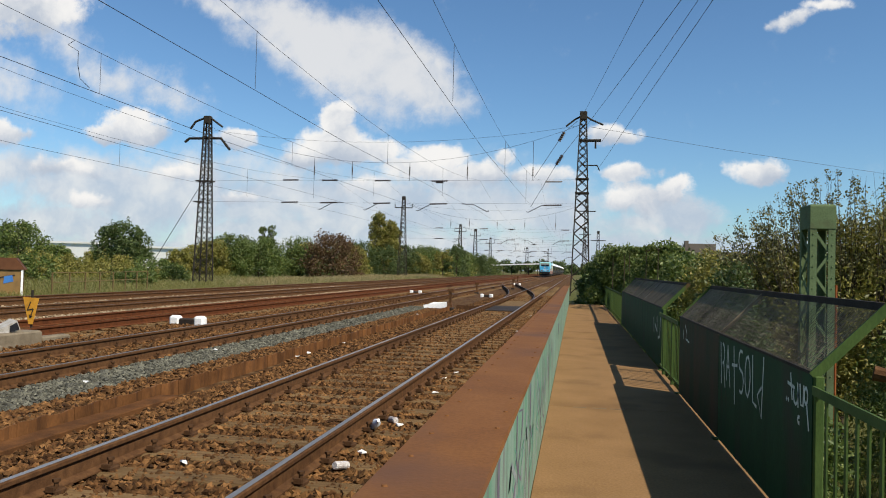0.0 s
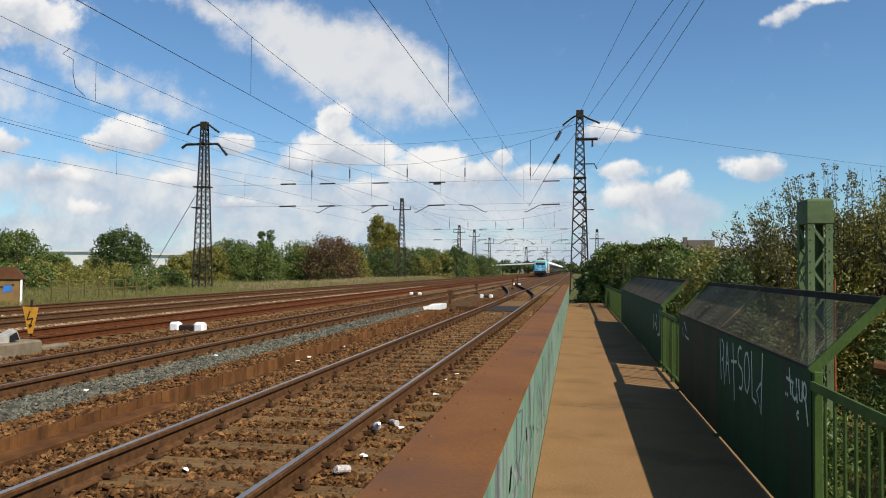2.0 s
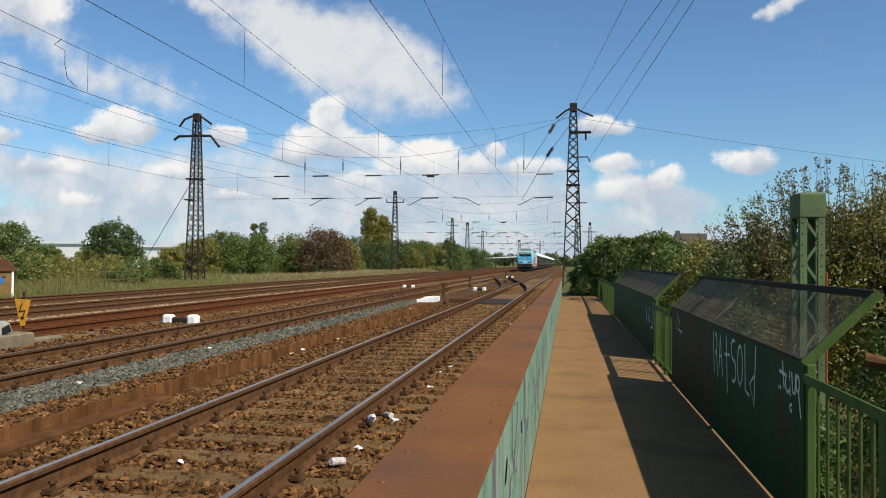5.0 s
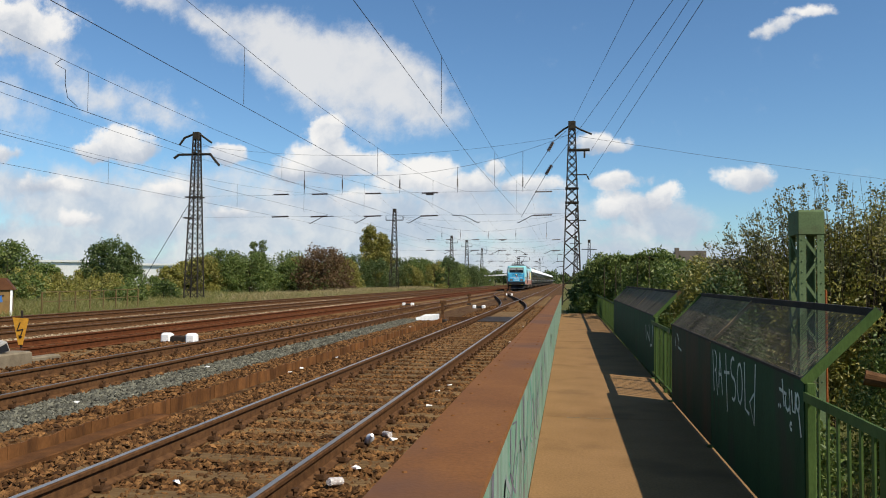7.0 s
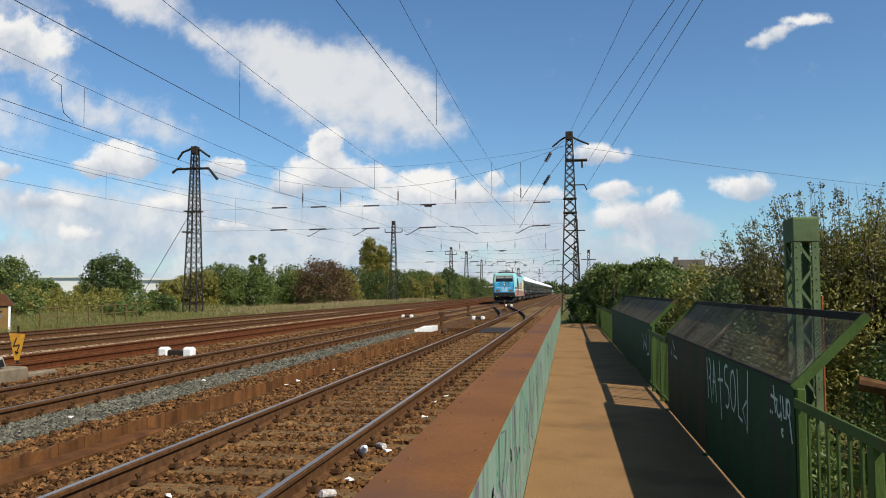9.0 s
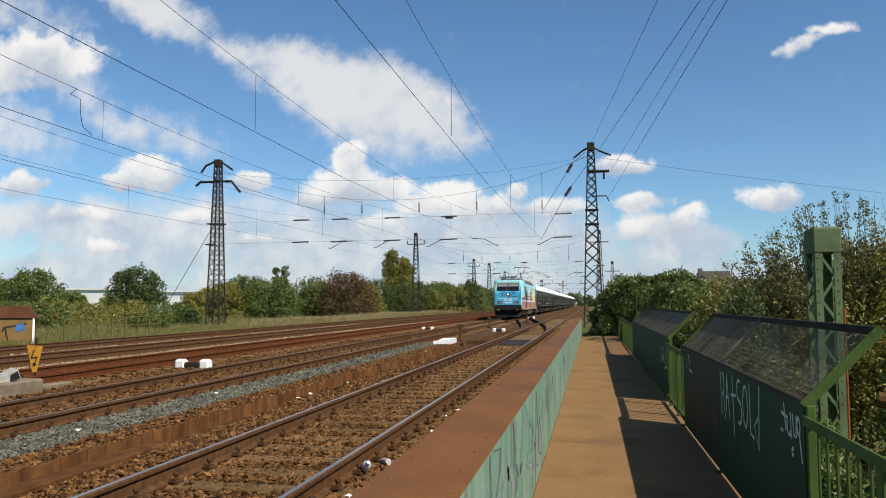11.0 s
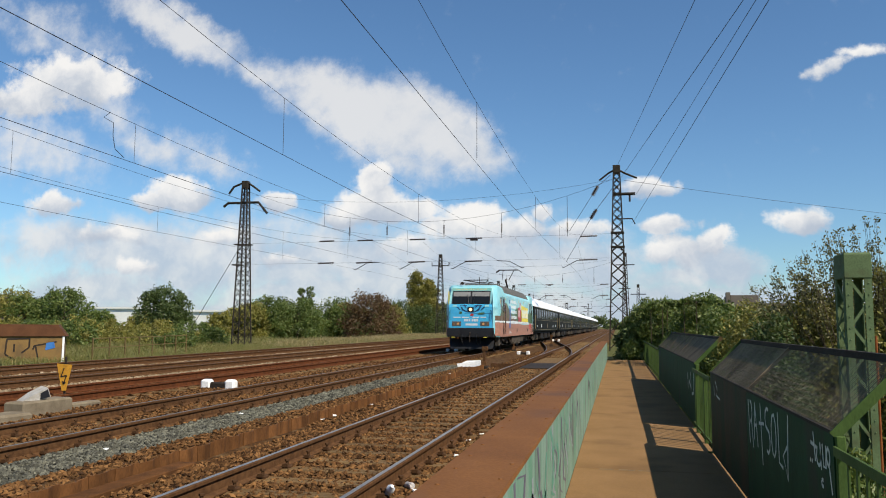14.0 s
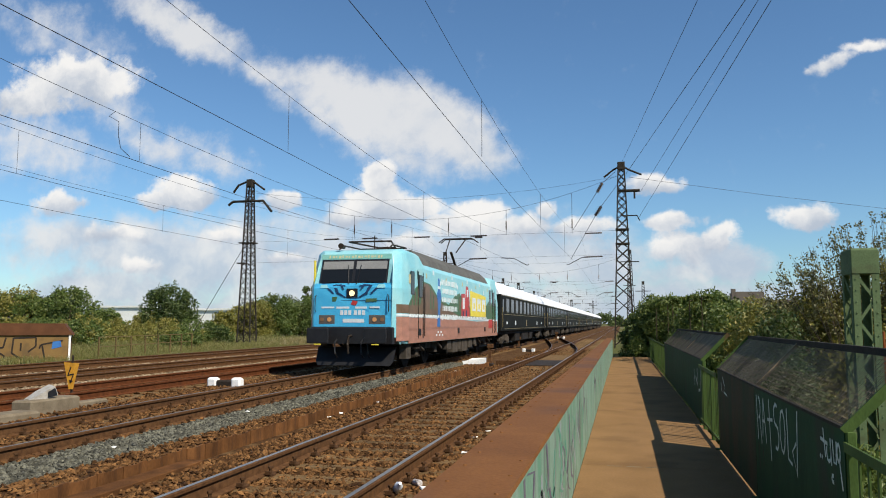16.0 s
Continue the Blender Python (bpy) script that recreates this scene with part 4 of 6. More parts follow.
# ---------- plants ----------
def leaf_mesh(name, clumps, per, size, mat, seed, stretch=1.0, droop=0.0):
    """Small folded leaves round clump centres: (x, y, z, radius)."""
    rng = np.random.default_rng(seed)
    c = np.array([k[:3] for k in clumps])
    r = np.array([k[3] for k in clumps])
    n = len(clumps) * per
    d = rng.normal(size=(n, 3))
    d /= np.linalg.norm(d, axis=1)[:, None]
    pos = np.repeat(c, per, 0) + d * (np.repeat(r, per) * rng.uniform(0.25, 1.0, n) ** 0.6)[:, None]
    a = rng.normal(size=(n, 3)) + np.array([0, 0, -droop])
    a /= np.linalg.norm(a, axis=1)[:, None]
    b = np.cross(a, rng.normal(size=(n, 3)))
    b /= np.linalg.norm(b, axis=1)[:, None] + 1e-9
    s = size * rng.uniform(0.6, 1.4, (n, 1))
    v = np.stack([pos - a * s * stretch, pos + b * s * 0.45, pos + a * s * stretch, pos - b * s * 0.45], 1).reshape(-1, 3)
    me = bpy.data.meshes.new(name)
    me.from_pydata(v.tolist(), [], (np.arange(n * 4).reshape(-1, 4)).tolist())
    me.materials.append(mat)
    return me


def plant(name, label, category, x, y, height, spread, mat, seed, leaves=2600, leaf=0.16, low=0.15, shape="round", group="", limbs=7, stretch=1.0, z0=None):
    """Tapered trunk, limbs, and a crown of many small leaves in uneven clumps."""
    rng = random.Random(seed)
    z0 = ground_z(x, y) if z0 is None else z0
    t = thing(name, label, category, group, at=pose(x, y, z0))
    tb = Build()
    r = 0.02 + height * 0.012
    bend = [(0.12 * height * 0.2 * rng.uniform(-1, 1), 0.12 * height * 0.2 * rng.uniform(-1, 1)) for _ in range(3)]
    trunk = [(0, 0, -0.1), (bend[0][0], bend[0][1], height * 0.3), (bend[1][0], bend[1][1], height * 0.6), (bend[2][0], bend[2][1], height * 0.88)]
    for i in range(3):
        tb.tube(trunk[i], trunk[i + 1], r * (1 - i * 0.3), 6, r * (0.7 - i * 0.28))
    clumps = []
    k = max(14, int(leaves / 60))
    for i in range(k):
        f = rng.uniform(low, 1.0)
        if shape == "tall":
            rad = spread * (1.0 - 0.25 * f) * (1.0 if f < 0.85 else (1.12 - f) / 0.27)
        elif shape == "bush":
            rad = spread * math.sqrt(max(0.05, 1 - (max(0, f - 0.25) / 0.78) ** 2))
        else:
            g = (f - low) / (1 - low)
            rad = spread * math.sqrt(max(0.03, 1 - (2 * g - 0.85) ** 2 / 1.35))
        rr = rad * math.sqrt(rng.uniform(0.15, 1.0)) * rng.uniform(0.8, 1.12)
        a = rng.uniform(0, 6.283)
        c = (rr * math.cos(a), rr * math.sin(a), f * height * rng.uniform(0.92, 1.04))
        clumps.append((*c, rng.uniform(0.13, 0.26) * (spread + height * 0.2) * 0.8))
        if i < limbs * 3:
            q = trunk[1] if f < 0.5 else trunk[2]
            tb.tube((q[0], q[1], min(q[2], c[2] * 0.7)), c, r * 0.35, 5, r * 0.1)
    part("trunk", tb, BARK, t)
    part("crown", leaf_mesh("crown", clumps, max(8, leaves // k), leaf, mat, seed, stretch), None, t)
    return t


def row_of_trees():
    """The wooded edge behind the yard."""
    rng = random.Random(11)
    kinds = ((LEAF_G, "leafy green tree at the edge of the yard"), (LEAF_D, "dark green tree at the edge of the yard"), (LEAF_Y, "yellowish green bushy tree by the yard"))
    i = 0
    for line, h0, h1 in (((-88, 62, -60, 80), 4.6, 5.6), ((-70, 80, -42, 104), 4.2, 5.6), ((-52, 98, -34, 126), 4.0, 5.2), ((-46, 120, -27, 170), 4.4, 6.2), ((-34, 160, -24, 210), 5, 6.5)):
        n = 9
        for k in range(n):
            f = (k + rng.uniform(0.2, 0.8)) / n
            x, y = line[0] + (line[2] - line[0]) * f, line[1] + (line[3] - line[1]) * f
            mat, lab = kinds[rng.choice((0, 0, 0, 1, 2))]
            h = rng.uniform(h0, h1) * (0.7 if line[0] == -70 and k in (2, 3, 5) else 1.0)
            plant("tree", lab, "tree", x + rng.uniform(-1.5, 1.5), y + rng.uniform(-2, 2), h, h * rng.uniform(0.6, 0.85), mat, 100 + i, 7800, 0.15, 0.0, "bush", "trees behind the yard")
            i += 1


row_of_trees()
plant("tree", "dark broad-crowned tree above the bushes", "tree", -46.6, 74, 5.6, 2.7, LEAF_D, 301, 7500, 0.14, 0.3)
plant("tree", "rounded reddish-brown tree by the yard", "tree", -34.6, 108, 6.2, 4.5, LEAF_R, 302, 9000, 0.16, 0.02, "bush")
plant("poplar_tree", "tall columnar poplar above the other trees", "tree", -38.6, 150, 12.0, 2.2, LEAF_Y, 303, 13000, 0.2, 0.0, "tall")
plant("poplar_tree", "second stem of the tall poplar", "tree", -36.4, 151, 10.4, 2.1, LEAF_Y, 304, 11000, 0.2, 0.0, "tall")
plant("poplar_tree", "small slim poplar with sparse crown", "tree", -46.6, 111, 7.4, 0.8, LEAF_G, 305, 1500, 0.16, 0.2, "tall")
plant("poplar_tree", "small slim poplar with thin crown", "tree", -45.3, 111, 7.9, 0.8, LEAF_G, 306, 1500, 0.16, 0.2, "tall")
plant("tree", "dark green roundish tree by the far tracks", "tree", -23.2, 152, 6.4, 2.6, LEAF_D, 307, 2600, 0.18, 0.05, "bush")
plant("tree", "yellow-green tree by the far tracks", "tree", -25.6, 150, 5.4, 2.6, LEAF_Y, 308, 2600, 0.18, 0.05, "bush")
plant("poplar_tree", "distant slim dark poplar", "tree", -118, 150, 8.6, 1.4, LEAF_D, 309, 1400, 0.3, 0.2, "tall")
plant("poplar_tree", "distant dark narrow poplar tree", "tree", -84, 140, 9.5, 0.9, LEAF_D, 310, 900, 0.25, 0.2, "tall")
rngb = random.Random(21)
for k in range(30):
    f = k / 29
    x, y = -36 + 8 * rngb.uniform(-1, 1) - 12 * f, 46 + 32 * f + rngb.uniform(-3, 3)
    plant("bush", "low yellowish green bush in the rough grass", "bush", x, y, rngb.uniform(0.9, 2.1), rngb.uniform(1.4, 2.6), (LEAF_Y, LEAF_G)[k % 2], 400 + k, 2600, 0.09, 0.0, "bush", "bushes in the grass", 3)

# bushes beside and beyond the footbridge: x, y, height of the top, spread
for k, (x, y, top, s, mat, n, lf) in enumerate(((2.3, 43, 2.9, 2.0, LEAF_G, 9000, 0.085), (0.95, 44.5, 2.0, 0.9, LEAF_G, 5000, 0.08), (4.6, 41, 3.0, 2.3, LEAF_G, 9000, 0.085), (3.6, 36, 2.5, 1.6, LEAF_G, 10000, 0.08), (5.2, 34, 2.35, 2.0, LEAF_G, 10000, 0.08),
                                                (3.9, 30, 2.1, 1.4, LEAF_G, 9000, 0.07), (4.7, 27, 2.2, 1.6, LEAF_Y, 11000, 0.065), (6.6, 29, 2.25, 2.1, LEAF_Y, 11000, 0.07), (4.3, 22.5, 1.7, 1.3, LEAF_D, 11000, 0.06),
                                                (5.7, 23.5, 2.3, 1.5, LEAF_Y, 12000, 0.06), (3.5, 17.5, 0.9, 0.9, LEAF_D, 9000, 0.05), (8.6, 27, 2.6, 2.2, LEAF_Y, 12000, 0.07), (1.7, 46.5, 2.7, 1.2, LEAF_G, 6000, 0.085),
                                                (8.0, 19.5, 0.6, 1.6, LEAF_G, 10000, 0.055), (10.5, 22, 1.8, 2.0, LEAF_Y, 11000, 0.06), (3.4, 12.5, -0.2, 0.8, LEAF_G, 7000, 0.05), (4.6, 9.5, -1.2, 1.0, LEAF_Y, 7000, 0.05))):
    plant("bush", ("dense green bush", "dark shaded bush", "yellowish green bush")[(LEAF_G, LEAF_D, LEAF_Y).index(mat)] + " beside the footbridge", "bush", x, y, top - ground_z(x, y), s, mat, 500 + k, int(n * 1.25), lf * 0.9, 0.0 if y > 38 else 0.15, "bush", "bushes by the footbridge", 4, 1.3)
for k, (x, y, top, s, n) in enumerate(((7.0, 23.5, 3.2, 1.5, 13000), (8.6, 23.5, 3.7, 1.7, 15000), (10.2, 23.8, 3.9, 1.8, 15000), (5.6, 24.0, 2.7, 1.2, 10000))):
    plant("shrub", "tall twiggy shrub with small yellowing leaves", "bush", x, y, top - ground_z(x, y), s, LEAF_Y, 600 + k, n, 0.05, 0.35, "round", "shrubs by the footbridge", 12, 1.3)


def shoots():
    """Bare upright shoots with a few leaves above the tall shrub."""
    rng = random.Random(8)
    s = thing("shrub", "thin bare shoots with scattered small leaves", "bush", "shrubs by the footbridge", at=pose(7.4, 23.0, -3.7))
    cl = []
    crest = ((-3.7, 6.2), (-2.9, 7.0), (-1.9, 7.7), (-0.7, 8.35), (0.6, 8.4), (1.9, 8.1), (3.4, 8.0))
    for k in range(150):
        px = rng.uniform(-3.5, 3.2)
        env = next(a[1] + (b[1] - a[1]) * (px - a[0]) / (b[0] - a[0]) for a, b in zip(crest, crest[1:]) if px <= b[0])
        top = env - abs(rng.gauss(0, 0.5))
        p = Vector((px * 0.7, rng.uniform(-0.8, 0.8), 4.6))
        q = Vector((px + rng.uniform(-0.35, 0.25), p.y + rng.uniform(-0.3, 0.3), max(top, 5.4)))
        mid = p.lerp(q, 0.55) + Vector((rng.uniform(-0.15, 0.15), 0, 0))
        part("shoot", Build().tube(p, mid, 0.010, 4, 0.006).tube(mid, q, 0.006, 4, 0.003), BARK, s)
        for j in range(9):
            f = rng.uniform(0.2, 1.0)
            cl.append((*(p.lerp(mid, f * 2) if f < 0.5 else mid.lerp(q, f * 2 - 1)), 0.13))
    part("leaves", leaf_mesh("leaves", cl, 9, 0.048, LEAF_T, 77, 0.8), None, s, "small dull leaves")


shoots()


def fronds():
    """Long arching leaf fronds above the green bushes."""
    rng = random.Random(31)
    for k, (x, y, z) in enumerate(((2.4, 36, 2.75), (3.0, 34.5, 2.7), (3.4, 33.5, 2.75), (1.9, 41, 2.75), (2.3, 38, 2.7))):
        f = thing("sumac_shoot", "shoot with long arching feathery leaves", "bush", "bushes by the footbridge", at=pose(x, y, z - 2.2))
        st, cl = Build().tube((0, 0, -1.0), (0, 0, 2.2), 0.03, 5, 0.015), []
        for j in range(11):
            a = rng.uniform(0, 6.283)
            pts = [Vector((math.cos(a) * 0.95 * t, math.sin(a) * 0.95 * t, 2.1 + 0.55 * t - 0.6 * t * t)) for t in (0, 0.25, 0.5, 0.75, 1.0)]
            st.path(pts, 0.008, 4)
            cl += [(*p, 0.07) for p in pts[1:]]
            cl += [(*pts[i].lerp(pts[i + 1], 0.5), 0.07) for i in range(1, 4)]
        part("stem", st, BARK, f)
        part("leaves", leaf_mesh("leaves", cl, 9, 0.07, LEAF_G, 700 + k, 1.3, 0.6), None, f)


fronds()


def grass(name, label, mat, areas, seed):
    rng = np.random.default_rng(seed)
    V = []
    for x0, y0, x1, y1, wid, count, h in areas:
        f = rng.uniform(0, 1, count)
        px = x0 + (x1 - x0) * f + rng.normal(0, wid, count)
        py = y0 + (y1 - y0) * f + rng.normal(0, wid, count)
        ok = (px < -22.4) | (px > 1.75)
        px, py = px[ok], py[ok]
        n = len(px)
        z = np.array([ground_z(a, b) for a, b in zip(px, py)])
        a = rng.uniform(0, 6.283, n)
        hh = h * rng.uniform(0.5, 1.4, n)
        w = hh * 0.02 + 0.008
        lean = rng.normal(0, 0.5, (n, 2)) * hh[:, None]
        V.append(np.stack([np.stack([px - np.cos(a) * w, py - np.sin(a) * w, z - 0.03], 1), np.stack([px + np.cos(a) * w, py + np.sin(a) * w, z - 0.03], 1),
                           np.stack([px + lean[:, 0], py + lean[:, 1], z + hh], 1)], 1).reshape(-1, 3))
    v = np.concatenate(V)
    me = bpy.data.meshes.new(name)
    me.from_pydata(v.tolist(), [], np.arange(len(v)).reshape(-1, 3).tolist())
    me.materials.append(mat)
    tagged(new(name, me), label, "grass", kind="stuff")


grass("rough_grass", "tall rough green-yellow grass beyond the yard", GRASSM, [(-26, 28, -30, 70, 3.0, 60000, 0.22), (-36, 34, -46, 80, 5.0, 60000, 0.38), (-24, 60, -24, 130, 1.2, 8000, 0.5), (3.5, 0, 5, 40, 2.0, 16000, 0.35), (1.2, 39.6, 2.8, 41, 0.5, 3000, 0.4), (9, 8, 14, 40, 4, 9000, 0.3)], 41)
grass("straw_grass", "pale dry grass along the far tracks", STRAWM, [(-24.5, 58, -27, 140, 1.8, 18000, 0.5), (-26, 75, -31, 160, 3, 26000, 0.5)], 42)

# ---------- train ----------
LIVERY_F = material("sky_blue_livery", (0.05, 0.36, 0.62), (0.07, 0.42, 0.66), 3, 0.35, bump=0)
LIVERY_S = material("pale_aqua_livery", (0.1936, 0.484, 0.5456), (0.2992, 0.5456, 0.5632), 1.2, 0.35, bump=0)
LIVERY_D = material("deep_blue_livery", (0.035, 0.27, 0.52), (0.045, 0.31, 0.55), 3, 0.4, bump=0)
SALMON = material("salmon_livery", (0.3872, 0.1848, 0.132), (0.2992, 0.1496, 0.1056), 2.0, 0.45, bump=0, streak=(1, 1, 3))
HILL = material("hill_green_livery", (0.0396, 0.1144, 0.0528), (0.0792, 0.132, 0.0616), 2.5, 0.4, bump=0)
HILLB = material("hill_brown_livery", (0.176, 0.1056, 0.066), (0.1144, 0.0748, 0.044), 2.5, 0.4, bump=0)
ROOFG = material("grey_roof", (0.114, 0.1102, 0.0988), (0.076, 0.07372, 0.06688), 2.0, 0.7, bump=0.1)
UNDER = material("underframe", (0.0266, 0.0228, 0.02052), (0.0152, 0.01368, 0.01216), 5, 0.8, bump=0.2)
REDP = material("red_livery", (0.4576, 0.044, 0.0352), (0.396, 0.0352, 0.0308), 3, 0.4, bump=0)
YELP = material("yellow_livery", (0.72, 0.60, 0.06), (0.66, 0.52, 0.05), 3, 0.4, bump=0)
BLUEP = material("blue_livery", (0.0352, 0.1232, 0.352), (0.044, 0.1584, 0.396), 3, 0.4, bump=0)
PALEP = material("white_livery", (0.66, 0.70, 0.70), (0.58, 0.63, 0.64), 3, 0.45, bump=0)
CREAM = material("cream_livery", (0.484, 0.4576, 0.264), (0.44, 0.4136, 0.2464), 3, 0.45, bump=0)
NAVY = material("navy_livery", (0.0132, 0.044, 0.1144), (0.01056, 0.0352, 0.088), 3, 0.45, bump=0)
WINDOW = glassy("dark_window_glass", (0.010, 0.012, 0.014), 0.12)
BLIND = material("grey_blind", (0.228, 0.228, 0.2204), (0.1976, 0.1976, 0.19), 6, 0.7, bump=0)
COACHM = material("black_coach_paint", (0.008, 0.009, 0.008), (0.012, 0.013, 0.011), 1.2, 0.7, bump=0.02)
COACHR = material("white_coach_roof", (0.80, 0.81, 0.83), (0.72, 0.73, 0.75), 1.0, 0.45, bump=0.03)
GILT = material("gilt_line", (0.342, 0.2736, 0.1368), (0.2888, 0.228, 0.114), 4, 0.4, 0.4, bump=0)
# Faint emission added to the unlit headlamp lenses for their amber hints.
LENS_GLOW = glow("amber_lens_glow", (0.50, 0.24, 0.09), 0.10)
LAMP_HI = glow("lit_top_lamp", (1.0, 0.72, 0.38), 0.75)
TEAL = material("teal_livery", (0.16, 0.38, 0.33), (0.20, 0.42, 0.36), 3, 0.4, bump=0)
AMBER = glassy("amber_glass", (0.20, 0.11, 0.06), 0.15)
# Lighter than UNDER: light on the side gear is put into its colour.
GEAR = material("lit_running_gear", (0.085, 0.070, 0.055), (0.045, 0.038, 0.030), 5, 0.8, bump=0.2)
FRAMEG = material("dull_window_frame", (0.10, 0.085, 0.05), (0.07, 0.06, 0.035), 4, 0.45, 0.3, bump=0)
LAMP_GLASS = glassy("lamp_housing", (0.10, 0.09, 0.08), 0.2)

def wheelset_build(r):
    b = Build()
    for s in (-1, 1):
        x = s * 0.7525
        b.loft([[(x + o, q * math.cos(a), q * math.sin(a)) for a in (2 * math.pi * k / 20 for k in range(20))] for o, q in ((-0.065, r * 0.55), (-0.065, r), (0.065, r), (0.065, r * 0.8), (0.03, r * 0.6))])
        for k in range(4):
            a = k * math.pi / 2
            b.box(-0.01, 0.01, -0.04, 0.04, 0.1, r * 0.8, pose(x + 0.05 * s, 0, 0) @ pose(0, 0, 0, math.degrees(a)))
    b.tube((-1.0, 0, 0), (1.0, 0, 0), 0.08, 10)
    return b


WHEELS = []


def bogie(parent, y, r, base, loco):
    fr = Build()
    for s in (-1, 1):
        fr.box(s * 1.08 - 0.06, s * 1.08 + 0.06, y - base / 2 - 0.55, y + base / 2 + 0.55, r * 0.95, r * 1.35)
        for e in (-1, 1):
            fr.chamfered(s * 1.12 - 0.11, s * 1.12 + 0.11, y + e * base / 2 - 0.17, y + e * base / 2 + 0.17, r * 0.68, r * 1.45, 0.03)
            fr.tube((s * 1.15, y + e * (base / 2 - 0.42), r * 0.9), (s * 1.15, y + e * (base / 2 - 0.42), r * 1.7), 0.09, 8)
        fr.tube((s * 1.15, y - 0.2, r * 1.0), (s * 1.15, y - 0.2, r * 1.75), 0.13, 8)
        fr.tube((s * 1.15, y + 0.25, r * 1.0), (s * 1.15, y + 0.25, r * 1.75), 0.13, 8)
    fr.box(-1.0, 1.0, y - 0.35, y + 0.35, r * 0.8, r * 1.3)
    part("bogie_frame", fr, GEAR, parent)
    for e in (-1, 1):
        w = part("wheelset", wheel_meshes[r], None, parent, at=pose(0, y + e * base / 2, r))
        WHEELS.append((w, y + e * base / 2, r))


wheel_meshes = {0.60: wheelset_build(0.60).mesh("wheelset", UNDER), 0.46: wheelset_build(0.46).mesh("wheelset", UNDER)}


def rake(z):
    """How far the cab front leans back at height z."""
    return 0.0 if z < 2.45 else (z - 2.45) * 0.36


def locomotive():
    """Faces -y; local origin on the rails under the front face."""
    L = thing("locomotive", "electric locomotive in light blue picture livery with hills and yellow flowers", "locomotive")
    # half section of the body: (x, z)
    sec = lambda w, zt: [(w * 0.97, 0.80), (w, 1.0), (w, 2.45), (w * 0.985, 3.18), (w * 0.80, zt - 0.12), (w * 0.62, zt)]

    cab = lambda w, zt: [(w * 0.97, 0.80), (w, 1.0), (w, 2.45), (w * 0.965, 3.18), (w * 0.93, zt - 0.10), (w * 0.84, zt)]

    def ring(y, w, zt, zb, lean):
        pts = cab(w, zt) if y < 2.5 or y > 16.3 else sec(w, zt)
        pts[0] = (pts[0][0], zb)
        full = pts + [(-x, z) for x, z in reversed(pts)]
        return [(x, y + lean * rake(z), z) for x, z in full]

    rings = [ring(0.0, 1.22, 3.50, 1.30, 1), ring(0.10, 1.30, 3.60, 1.28, 1), ring(0.35, 1.42, 3.64, 0.84, 0.8), ring(0.85, 1.49, 3.68, 0.80, 0.3), ring(2.4, 1.49, 3.66, 0.80, 0), ring(2.95, 1.49, 3.66, 0.80, 0),
             ring(15.9, 1.49, 3.66, 0.80, 0),
             ring(16.4, 1.49, 3.66, 0.80, 0), ring(18.0, 1.49, 3.68, 0.80, -0.3), ring(18.5, 1.42, 3.64, 0.84, -0.8), ring(18.75, 1.30, 3.60, 1.28, -1), ring(18.85, 1.22, 3.50, 1.30, -1)]
    body = part("body", Build().loft(rings), LIVERY_S, L, "aqua body shell", bevel=0.03)
    # front mask in stronger blue
    fm = Build()
    outline = [(-1.20, 1.32), (1.20, 1.32), (1.21, 2.45), (1.18, 2.60), (-1.18, 2.60), (-1.21, 2.45)]
    fm.loft([[(x, -0.012 + rake(z) - o, z) for x, z in outline] for o in (0.0, 0.012)])
    part("front_panel", fm, LIVERY_F, L, "bright sky-blue front panel")
    # windscreen
    def face_quad(x0, x1, z0, z1, o=0.02):
        return [[(x, rake(z) - d, z) for x, z in ((x0, z0), (x1, z0), (x1, z1), (x0, z1))] for d in (o - 0.015, o)]

    ws = part("windscreen_frame", Build().loft(face_quad(-1.05, 1.05, 2.60, 3.32, 0.022)), BLACK, L, "black windscreen surround")
    for s in (-1, 1):
        a, b = (0.05, 1.0) if s > 0 else (-1.0, -0.05)
        part("windscreen", Build().loft(face_quad(a, b, 2.64, 3.02, 0.034)), WINDOW, ws, "dark windscreen pane")
        part("sun_blind", Build().loft(face_quad(a, b, 3.03, 3.27, 0.034)), BLIND, ws, "drawn grey sun blind")
        part("wiper", Build().beam((s * 0.12, rake(2.6) - 0.05, 2.58), (s * 0.2, rake(3.2) - 0.06, 3.15), 0.02, 0.015), BLACK, ws)
        cap = part("headlamp", Build().loft(face_quad(s * 0.78 - 0.25, s * 0.78 + 0.25, 1.40, 1.66, 0.03)), LAMP_GLASS, L, "rectangular headlamp unit", bevel=0.01)
        part("amber_lens", Build().tube((s * 0.70, -0.028, 1.53), (s * 0.70, -0.045, 1.53), 0.065, 12), LENS_GLOW, cap, "dim amber lens")
        part("marker_lens", Build().tube((s * 0.93, -0.028, 1.53), (s * 0.93, -0.04, 1.53), 0.06, 12), AMBER, cap, "dull marker lens")
        bf = part("buffer", Build().tube((s * 0.875, 0.3, 1.06), (s * 0.875, -0.46, 1.06), 0.11, 12), UNDER, L, "black buffer")
        part("buffer_head", Build().loft([[(s * 0.875 + x, y, 1.06 + z) for x, z in ((-0.33, -0.22), (0.33, -0.22), (0.34, 0.0), (0.33, 0.22), (-0.33, 0.22), (-0.34, 0.0))] for y in (-0.46, -0.52)]), BLACK, bf, bevel=0.02)
        part("buffer_mark", Build().box(s * 0.875 - 0.1, s * 0.875 + 0.12, -0.525, -0.515, 0.80, 0.83), YELP, bf, "small yellow mark")
